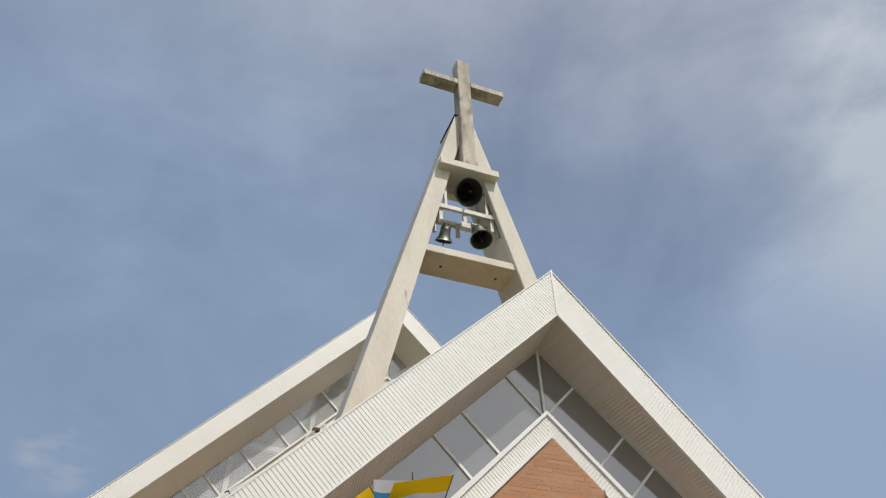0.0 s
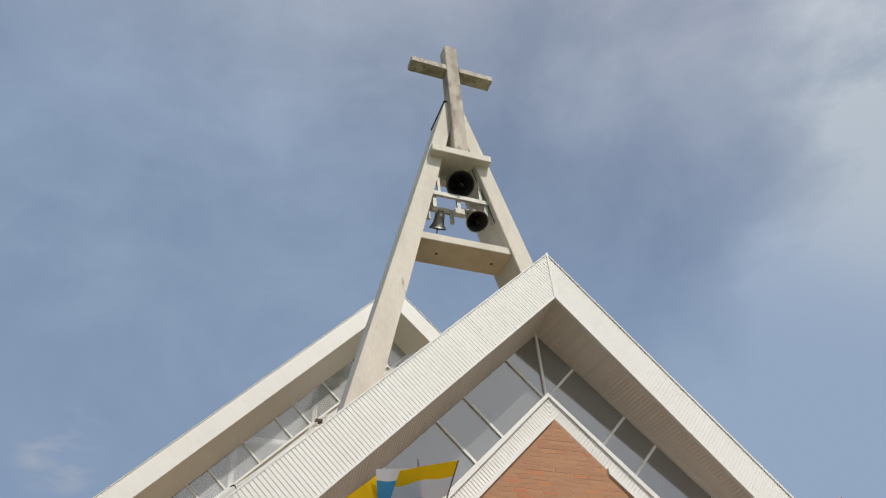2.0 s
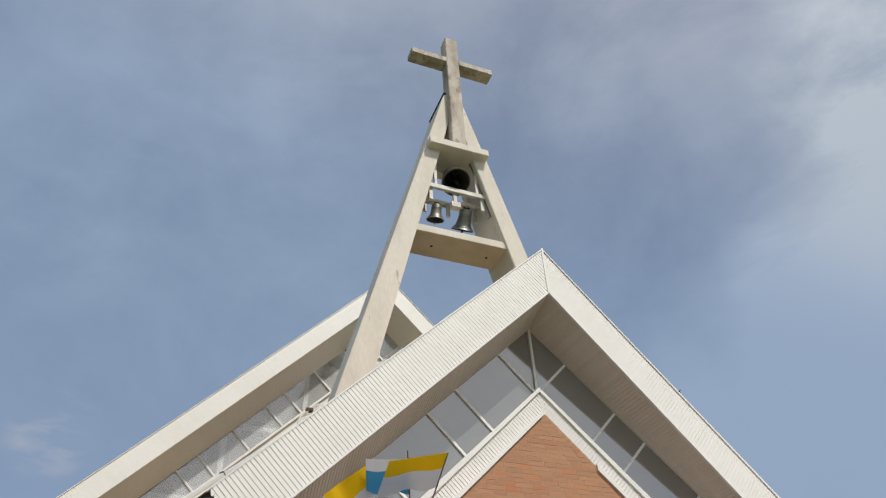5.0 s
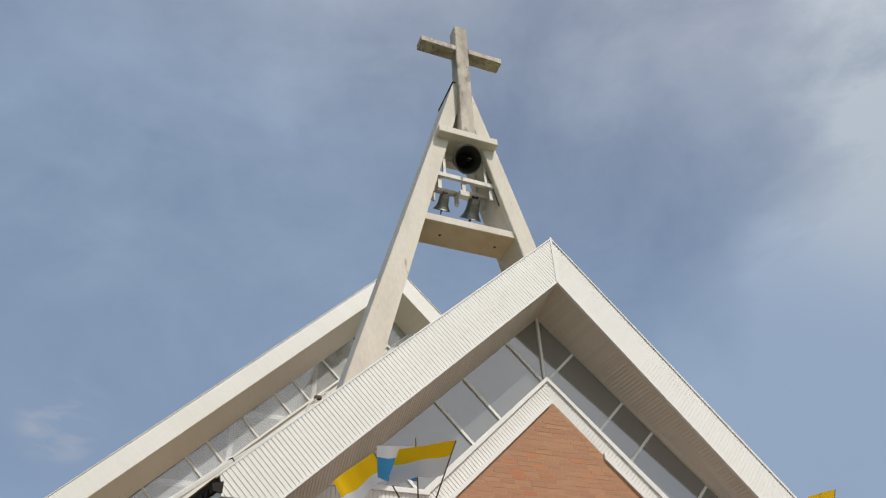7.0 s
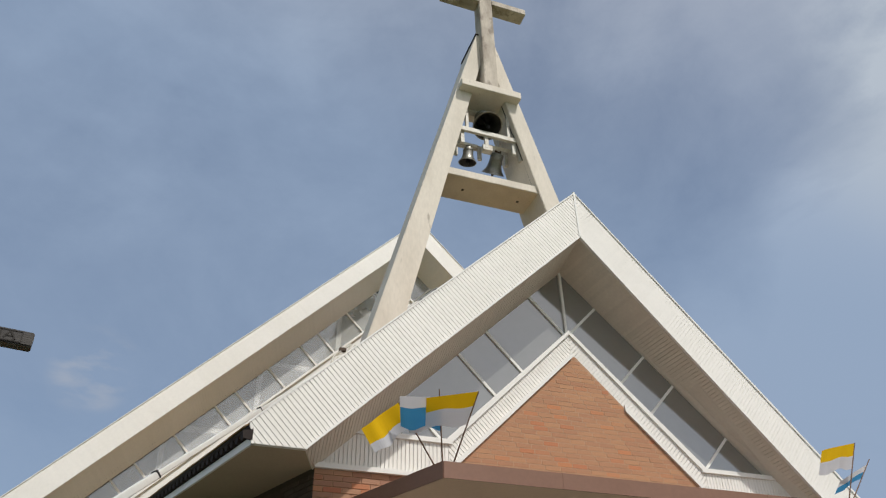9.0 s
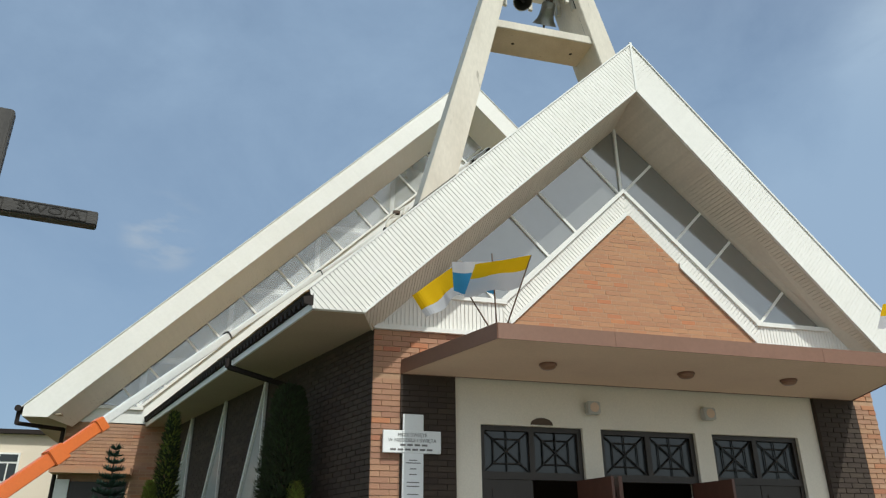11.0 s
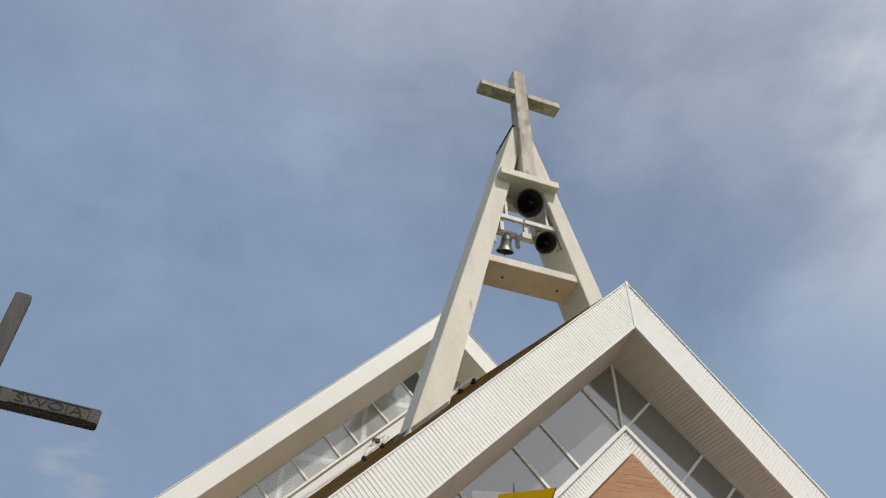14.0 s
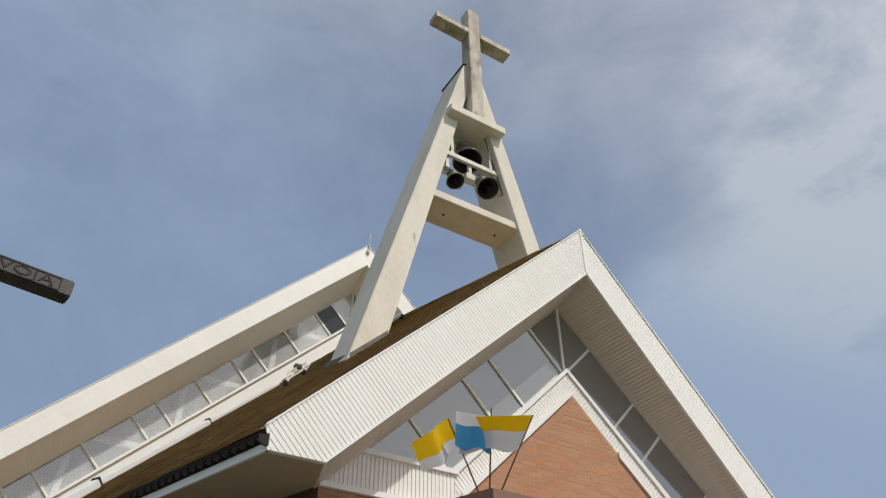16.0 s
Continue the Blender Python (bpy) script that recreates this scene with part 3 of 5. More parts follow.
# ---- nave roof: two planes rising to the back, courses of tile along the eaves ----
for side in (-1, 1):
    roof = thing("roof_nave", label="brown weathered tile roof of the nave", category="roof", kind="structure")
    ylen = BG - 0.0
    along = Vector((side * SPLAY, 1, 0)).normalized()
    plane = Plane((0, 0.03, ZA - 0.095), along, (-side, -fy(side), S))
    nrm = plane.n if plane.n.z > 0 else -plane.n
    corners = [(0, 0.03, ZA), (side * (XT + 0.05), 0.03 + fy(side * XT), ZA - S * (XT + 0.05)), (side * (XT + 0.05 + SPLAY * ylen), ylen, roof_z(XT + 0.05 + SPLAY * ylen, ylen)), (0, ylen, roof_z(0, ylen))]
    slab("deck", [Vector(p) - nrm * 0.11 for p in corners], nrm * 0.05, ROOF, roof)
    flatc = [plane.flat(p) for p in corners]
    vlo, vhi = min(p[1] for p in flatc), max(p[1] for p in flatc)
    joined = bmesh.new()
    pitch, singles = 0.19, 0
    v0 = vlo
    while v0 < vhi:
        piece = clip(clip(flatc, 0, -1, -v0), 0, 1, v0 + pitch * 1.12)
        if len(piece) > 2:
            us = [p[0] for p in piece]
            for bit in strips(piece, steps(min(us) + (0.0 if int(v0 / pitch) % 2 else -0.15), max(us), 0.30), 0.006):
                if area(bit) < 1e-3:
                    continue
                lift = random.uniform(-0.004, 0.004)
                low_ring = [plane.at(pu, pv) + nrm * (0.0 + lift + 0.05 * (1 - (pv - v0) / pitch)) for pu, pv in bit]
                if side < 0 and singles < 290 and sum(p.y for p in low_ring) / len(low_ring) < 2.7:
                    one = bmesh.new()
                    add_prism(one, low_ring, nrm * 0.016)
                    part("tile", one, ROOF, roof)
                    singles += 1
                else:
                    add_prism(joined, low_ring, nrm * 0.016)
        v0 += pitch
    tagged(part("tiles", joined, ROOF, roof), kind="stuff")
    # eave: level soffit, gutter, verge board
    eave = thing("eave", label="cream eave soffit with dark gutter brackets", category="eave", kind="structure")
    e0, e1 = Vector((side * (XT - 0.06), fy(side * XT), ZE)), Vector((side * (XT + SPLAY * ylen), ylen, ZE))
    w0, w1 = Vector((side * 4.19, W, ZE + 0.04)), Vector((side * (4.19 + 0.35 * (BG - W)), BG, ZE + 0.04))
    mid0 = Vector((side * XE, 0.05 + fy(side * XE), ZE + 0.0))
    bm = bmesh.new()
    for ring in ([e0 + Vector((0, 0.07, 0)), e1, w1, w0, mid0],):
        add_prism(bm, ring, (0, 0, 0.03))
    part("soffit_board", bm, EAVE, eave)
    out = Vector((side, -SPLAY, 0)).normalized()
    bm = bmesh.new()
    add_prism(bm, [e0, e1, e1 + Vector((0, 0, 0.1)), e0 + Vector((0, 0, 0.1))], out * -0.03)
    part("eave_board", bm, WHITE_TRIM, eave)
    bm = bmesh.new()
    n = 62
    for i in range(n):
        p = e0.lerp(e1, (i + 0.5) / n) + out * 0.03 + Vector((0, 0, 0.155))
        add_tube(bm, p - out * 0.10, p + out * 0.02 + Vector((0, 0, -0.01)), 0.05, 0.05, 8)
    tagged(part("tile_end", bm, GUTTER, eave), kind="stuff")
    gut = thing("gutter", label="dark brown metal eave gutter with elbow pipe", category="gutter", kind="structure")
    bm = bmesh.new()
    for i in range(30):
        a0, a1 = (e0.lerp(e1, k / 30) + out * 0.03 + Vector((0, 0, 0.20)) for k in (i, i + 1))
        prof = [(0.035 * math.cos(a), 0.05 * math.sin(a)) for a in [math.pi + math.pi * j / 6 for j in range(7)]]
        rings = [[bm.verts.new(q + out * pu + Vector((0, 0, pz + 0.02))) for pu, pz in prof] for q in (a0, a1)]
        for j in range(6):
            bm.faces.new((rings[0][j], rings[0][j + 1], rings[1][j + 1], rings[1][j]))
    ob = part("channel", bm, GUTTER, gut)
    ob.modifiers.new("thick", "SOLIDIFY").thickness = 0.006
    if side < 0:
        bm = bmesh.new()
        p = e0.lerp(e1, 0.33) + out * 0.09 + Vector((0, 0, 0.08))
        wall_p = w0.lerp(w1, 0.28) + Vector((side * 0.06, 0, -0.34))
        add_tube(bm, p, p + Vector((0, 0, -0.14)), 0.05)
        add_tube(bm, p + Vector((0, 0, -0.13)), wall_p, 0.045)
        add_tube(bm, wall_p, wall_p + Vector((0, 0, -4.4)), 0.045)
        smooth(part("downpipe", bm, GUTTER, gut))
        bm = bmesh.new()
        q0 = e0 + Vector((0, 0.0, 0.14))
        add_prism(bm, [q0 + out * 0.14 + Vector((0, 0, 0.0)), q0 + Vector((0, 0, 0.04)), q0 + Vector((0, 0, -0.1)), q0 + out * 0.12 + Vector((0, 0, -0.09))], (0, 0.03, 0))
        part("end_cap", bm, GUTTER, gut)

# ---- front wall, side walls ----
wall = thing("wall_front", label="brick front wall with orange brick gable", category="wall", kind="structure")
slab("backing", [(-2.1, W + 0.006, 4.77), (2.1, W + 0.006, 4.77), (2.1, W + 0.006, 5.04), (0.93, W + 0.006, 6.21), (0.07, W + 0.006, 7.06), (0, W + 0.006, 7.06), (-2.1, W + 0.006, 5.04)], (0, 0.25, 0), MORTAR, wall)
for x0, x1, z1, mat in ((-4.19, -3.797, 4.77, MORTAR), (3.797, 4.19, 4.77, MORTAR), (-3.797, -3.01, 4.145, SHADE_BROWN_MORTAR), (3.01, 3.797, 4.145, SHADE_BROWN_MORTAR)):
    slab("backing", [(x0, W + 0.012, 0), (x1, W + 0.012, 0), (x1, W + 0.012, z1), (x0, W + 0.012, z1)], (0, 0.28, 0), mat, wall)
for x0, x1 in ((-3.797, -3.01), (3.01, 3.797)):
    slab("backing", [(x0, W + 0.012, 4.145), (x1, W + 0.012, 4.145), (x1, W + 0.012, 4.765), (x0, W + 0.012, 4.765)], (0, 0.28, 0), MORTAR, wall)
slab("backing", [(-3.01, W + 0.008, 4.30), (3.01, W + 0.008, 4.30), (3.01, W + 0.008, 4.765), (-3.01, W + 0.008, 4.765)], (0, 0.28, 0), MORTAR, wall)


def brick_mesh(name, l, h, d, mat):
    bm = bmesh.new()
    add_prism(bm, [(-l / 2, d, 0), (l / 2, d, 0), (l / 2, d, h), (-l / 2, d, h)], (0, -d, 0), rim=0.002)
    me = bpy.data.meshes.new(name)
    bmesh.ops.recalc_face_normals(bm, faces=bm.faces)
    bm.to_mesh(me)
    bm.free()
    me.materials.append(mat)
    return me


def brick_courses(z0, z1, span, length=0.25, height=0.065, joint=0.012):
    """Running bond: places (x0, x1, z) of bricks between z0 and z1 within span(z)."""
    found, row, z = [], 0, z0
    while z + height <= z1 + 1e-6:
        lo, hi = span(z + height)
        x = lo - (0.0 if row % 2 else (length + joint) / 2)
        while x < hi:
            a, b = max(x, lo), min(x + length, hi)
            if b - a > 0.03:
                found.append((a, b, z))
            x += length + joint
        z += height + joint
        row += 1
    return found


# nave side walls, in shade below the eaves; the brick colour carries that shade
for side in (-1, 1):
    nave = thing("wall_nave", label="brown brick side wall of the nave, coloured with its shade", category="wall", kind="structure")
    p0, p1 = Vector((side * 4.19, W, 0)), Vector((side * (4.19 + 0.35 * (BG - W)), BG, 0))
    way = (p1 - p0).normalized()
    inn = Vector((-side * way.y, way.x * side, 0))
    inn = inn if inn.x * side < 0 else -inn
    slab("backing", [p0 + Vector((0, 0.02, 0)), p1, p1 + Vector((0, 0, 4.78)), p0 + Vector((0, 0.02, 4.78))], inn * 0.3, SHADE_BROWN_MORTAR, nave)
    if side < 0:
        length = (p1 - p0).length
        joined = bmesh.new()
        flat = Plane(p0, way, (0, 0, 1))
        WINS = [(y - W) / way.y for y in (4.32, 6.27, 8.29)]
        for a, b, z in brick_courses(0.0, 4.76, lambda q: (0.0, length)):
            # leave the slanting windows free
            skip = False
            for u in WINS:
                if b > u and a < u + 0.46 * (4.72 - z):
                    skip = True
            if skip:
                continue
            add_prism(joined, [flat.at(a, z), flat.at(b, z), flat.at(b, z + 0.065), flat.at(a, z + 0.065)], -inn * 0.012)
        tagged(part("bricks", joined, SHADE_BROWN_BRICK, nave), kind="stuff")
        for u in WINS:
            win = thing("window_nave", label="tall narrow triangular window with white frame", category="window", kind="structure")
            tip, foot, back = flat.at(u + 0.02, 4.74), flat.at(u + 0.02, 0.9), flat.at(u + 1.72, 0.9)
            o = -inn
            slab("pane", [tip + o * 0.01, foot + o * 0.01, back + o * 0.01], o * 0.012, NAVE_PANE, win)
            for a, b, w in ((tip, foot, 0.035), (tip, back, 0.06), (foot, back, 0.06)):
                d = (b - a).normalized()
                across = d.cross(o).normalized() * w
                slab("frame", [a + o * 0.015, b + o * 0.015, b + across + o * 0.015, a + across + o * 0.015], o * 0.05, WHITE_TRIM, win)

# porch: plaster wall with three double doors
porch = thing("wall_porch", label="white plaster wall round three dark doors", category="wall", kind="structure")
DY = 0.86
DOORS = ((-2.63, -1.075), (-0.787, 0.787), (1.075, 2.63))
DZ, D0 = 3.52, 0.66
spans = [-3.01] + [v for d in DOORS for v in d] + [3.01]
for a, b in zip(spans[::2], spans[1::2]):
    slab("pier", [(a, DY, D0 - 0.6), (b, DY, D0 - 0.6), (b, DY, DZ), (a, DY, DZ)], (0, 0.3, 0), PLASTER, porch)
slab("lintel", [(-3.01, DY, DZ), (3.01, DY, DZ), (3.01, DY, 4.16), (-3.01, DY, 4.16)], (0, 0.3, 0), PLASTER, porch)
for side in (-1, 1):
    slab("reveal", [(side * 3.01, W + 0.3, 0), (side * 3.012, W + 0.3, 0), (side * 3.012, DY + 0.3, 0), (side * 3.01, DY + 0.3, 0)], (0, 0, 4.1), PLASTER, porch)
slab("threshold", [(-3.01, DY - 0.08, 0), (3.01, DY - 0.08, 0), (3.01, DY + 0.6, 0), (-3.01, DY + 0.6, 0)], (0, 0, D0), PAVING, porch)

TRANSOM = 2.84
for k, (x0, x1) in enumerate(DOORS):
    door = thing("door_entrance", pose(0, 0, 0), label="dark wooden double door with star-barred transom", category="door", kind="structure")
    y = DY + 0.06
    bm = bmesh.new()
    for a, b, z0, z1 in ((x0, x0 + 0.07, D0, DZ), (x1 - 0.07, x1, D0, DZ), (x0 + 0.07, x1 - 0.07, DZ - 0.07, DZ), (x0 + 0.07, x1 - 0.07, TRANSOM - 0.05, TRANSOM + 0.05), ((x0 + x1) / 2 - 0.04, (x0 + x1) / 2 + 0.04, TRANSOM + 0.05, DZ - 0.07)):
        add_box(bm, a, b, y, y + 0.1, z0, z1)
    part("door_frame", bm, DOOR_WOOD, door)
    for a, b in ((x0 + 0.07, (x0 + x1) / 2 - 0.04), ((x0 + x1) / 2 + 0.04, x1 - 0.07)):
        z0, z1 = TRANSOM + 0.05, DZ - 0.07
        bm = bmesh.new()
        add_box(bm, a, b, y + 0.055, y + 0.065, z0, z1)
        part("pane", bm, DARK_PANE, door)
        bm = bmesh.new()
        cx, cz = (a + b) / 2, (z0 + z1) / 2
        lines = [((a, z0), (b, z1)), ((a, z1), (b, z0)), ((cx, z0), (cx, z1))]
        for f in (0.30, 0.40):
            q = [(cx - (b - a) * f, cz - (z1 - z0) * f), (cx + (b - a) * f, cz - (z1 - z0) * f), (cx + (b - a) * f, cz + (z1 - z0) * f), (cx - (b - a) * f, cz + (z1 - z0) * f)]
            lines += list(zip(q, q[1:] + q[:1])) if f == 0.30 else []
        for (ax, az), (bx, bz) in lines:
            add_tube(bm, (ax, y + 0.03, az), (bx, y + 0.03, bz), 0.011, n=6)
        part("grille", bm, IRON, door)
    # leaves: shut on the outer doors, folded out on the middle one and one half of the first
    mid = (x0 + x1) / 2
    for half, (a, b) in enumerate(((x0 + 0.07, mid), (mid, x1 - 0.07))):
        opened = (k == 1) or (k == 0 and half == 1)
        bm = bmesh.new()
        w = b - a
        add_box(bm, 0, w - 0.006, 0, 0.05, D0, TRANSOM - 0.05)
        for z0, z1 in ((D0 + 0.15, 1.5), (1.62, TRANSOM - 0.18)):
            add_box(bm, 0.10, w - 0.10, -0.014, 0.0, z0, z1)
        hinge = a if half == 0 else b
        turn = (-105 if half == 0 else 105) if opened else 0
        m = pose(hinge, y + 0.02, 0, 0, 0, turn) if half == 0 else pose(hinge, y + 0.02, 0, 0, 0, turn) @ Matrix.Translation((-w + 0.006, 0, 0))
        part("leaf", bm, DOOR_EDGE if opened else DOOR_WOOD, door, m=m)
# near-black colour puts the indoor shade into these added walls behind the doors
bm = bmesh.new()
add_box(bm, -3.0, 3.0, 4.2, 4.3, 0.0, 4.1)
tagged(part("wall_inside", bm, SHADE_BROWN_MORTAR), "near-black wall standing for the dim porch inside", "wall", kind="structure")
bm = bmesh.new()
add_box(bm, -3.3, 3.3, 1.1, 4.3, 4.11, 4.2)
tagged(part("ceiling", bm, PLASTER), "plain ceiling inside the porch", "ceiling", kind="structure")
bm = bmesh.new()
for side in (-1, 1):
    add_box(bm, side * 3.02 - 0.05, side * 3.02 + 0.05, 1.13, 4.2, 0.0, 4.1)
tagged(part("wall_inside_side", bm, SHADE_BROWN_MORTAR), "near-black side walls standing for the dim porch inside", "wall", kind="structure")

# canopy slab over the doors
canopy = thing("canopy", label="flat canopy with red-brown sheet edge over the doors", category="canopy", kind="structure")
CX, CY, CI, CZ0, CZ1 = 3.06, -1.17, 3.79, 4.147, 4.33
ring = [(-CX, CY), (CX, CY), (CI, W), (-CI, W)]
slab("soffit_board", [(x * 0.995, y + 0.01, CZ0 + 0.004) for x, y in ring], (0, 0, 0.04), CANOPY_UNDER, canopy)
slab("core", [(x * 0.99, y + 0.012, CZ0 + 0.046) for x, y in ring], (0, 0, CZ1 - CZ0 - 0.05), CANOPY_UNDER, canopy)
for (ax, ay), (bx, by) in zip(ring[:3], ring[1:]):
    pieces = 4 if ay == by else 1
    for i in range(pieces):
        a = Vector((ax + (bx - ax) * i / pieces, ay + (by - ay) * i / pieces, CZ0))
        b = Vector((ax + (bx - ax) * (i + 1) / pieces, ay + (by - ay) * (i + 1) / pieces, CZ0))
        slab("edge_sheet", [a, b, b + Vector((0, 0, CZ1 - CZ0 + 0.012)), a + Vector((0, 0, CZ1 - CZ0 + 0.012))], (b - a).cross(Vector((0, 0, 1))).normalized() * 0.012 * (1.0 + 0.3 * (i % 2)), CANOPY_EDGE, canopy)
(ax, ay), (bx, by) = ring[3], ring[0]
slab("edge_sheet", [(ax, ay, CZ0), (bx, by, CZ0), (bx, by, CZ1 + 0.012), (ax, ay, CZ1 + 0.012)], (-0.011, -0.004, 0), CANOPY_EDGE, canopy)
bm = bmesh.new()
add_prism(bm, [(x * 0.985, y * 0.985, CZ1) for x, y in ring], (0, 0, 0.01))
part("top_sheet", bm, CANOPY_EDGE, canopy)

for x, y in ((-2.02, -0.2), (0.06, -0.2), (1.75, -0.2)):
    lamp = thing("ceiling_lamp", pose(x, y, CZ0 + 0.004), label="round brown ceiling lamp under the canopy", category="lamp", group="canopy lamps")
    bm = bmesh.new()
    add_lathe(bm, [(0, 0), (0.115, 0), (0.12, -0.02), (0.11, -0.03), (0, -0.03)], 24)
    smooth(part("base", bm, CANOPY_EDGE, lamp))
    bm = bmesh.new()
    add_lathe(bm, [(0, -0.031), (0.105, -0.031), (0.10, -0.055), (0.07, -0.075), (0, -0.085)], 24)
    smooth(part("shade", bm, LAMP_GLASS, lamp))
for x in (-0.93, 1.0):
    box = thing("wall_loudspeaker", pose(x, DY, 3.80), label="small pale grey wall loudspeaker above the doors", category="loudspeaker", group="wall loudspeakers")
    bm = bmesh.new()
    add_box(bm, -0.10, 0.10, -0.16, -0.03, -0.09, 0.09)
    bmesh.ops.bevel(bm, geom=bm.edges[:], offset=0.015, segments=2, affect="EDGES")
    part("housing", bm, GREY_PLASTIC, box)
    bm = bmesh.new()
    add_tube(bm, (0, -0.168, 0), (0, -0.155, 0), 0.07, n=20)
    part("cone", bm, CANOPY_UNDER, box)
    bm = bmesh.new()
    add_box(bm, -0.03, 0.03, -0.04, 0.0, -0.04, 0.04)
    part("bracket", bm, GREY_PLASTIC, box)
emblem = thing("wall_emblem", pose(-1.71, DY, DZ + 0.02), label="brown round emblem over the first door", category="emblem")
bm = bmesh.new()
add_prism(bm, [(0.17 * math.cos(a), 0, 0.10 * math.sin(a)) for a in [math.pi * i / 14 for i in range(15)]], (0, -0.03, 0), rim=0.01)
part("disc", bm, RUSTY, emblem)

# ---- white notice cross on the wall ----
notice = thing("notice_cross", label="white cross-shaped notice board with mass times", category="sign")
NY = W - 0.06
bm = bmesh.new()
add_box(bm, -3.77, -3.485, NY, NY + 0.04, 1.3, 3.585)
bmesh.ops.bevel(bm, geom=bm.edges[:], offset=0.006, segments=1, affect="EDGES")
part("shaft", bm, SIGN, notice)
bm = bmesh.new()
add_box(bm, -4.04, -3.245, NY - 0.006, NY + 0.036, 3.07, 3.365)
bmesh.ops.bevel(bm, geom=bm.edges[:], offset=0.006, segments=1, affect="EDGES")
part("arm", bm, SIGN, notice)


def lettering(text, size, m, mat, parent, name="lettering", depth=0.002, width=None):
    cu = bpy.data.curves.new(name, "FONT")
    cu.body, cu.size, cu.align_x, cu.align_y, cu.extrude = text, size, "CENTER", "CENTER", depth
    tmp = bpy.data.objects.new(name, cu)
    scene.collection.objects.link(tmp)
    me = bpy.data.meshes.new_from_object(tmp.evaluated_get(bpy.context.evaluated_depsgraph_get()))
    bpy.data.objects.remove(tmp)
    me.materials.clear()
    me.materials.append(mat)
    ob = new(name, me)
    ob.parent = parent
    if width:
        xs = [v.co.x for v in me.vertices]
        me.transform(Matrix.Diagonal((width / (max(xs) - min(xs)), 1, 1, 1)))
    ob.matrix_basis = m
    return tagged(ob, kind="stuff")


lettering("MSZE ŚWIĘTE", 0.062, pose(-3.64, NY - 0.009, 3.305, 90), SIGN_INK, notice, width=0.40)
lettering("W NIEDZIELE I ŚWIĘTA", 0.062, pose(-3.64, NY - 0.009, 3.235, 90), SIGN_INK, notice, width=0.66)
bm = bmesh.new()
for z, w in ((3.175, 0.34), (3.115, 0.60)):
    x = -3.64 - w / 2
    while x < -3.64 + w / 2:
        add_box(bm, x, x + 0.075, NY - 0.009, NY - 0.006, z - 0.012, z + 0.012)
        x += 0.1
for z, w in ((2.98, 0.11), (2.945, 0.2), (2.87, 0.09), (2.80, 0.1), (2.70, 0.17), (2.65, 0.17), (2.55, 0.15)):
    add_box(bm, -3.627 - w / 2, -3.627 + w / 2, NY - 0.003, NY, z - 0.006, z + 0.006)
tagged(part("text_bars", bm, SIGN_INK, notice), kind="stuff")

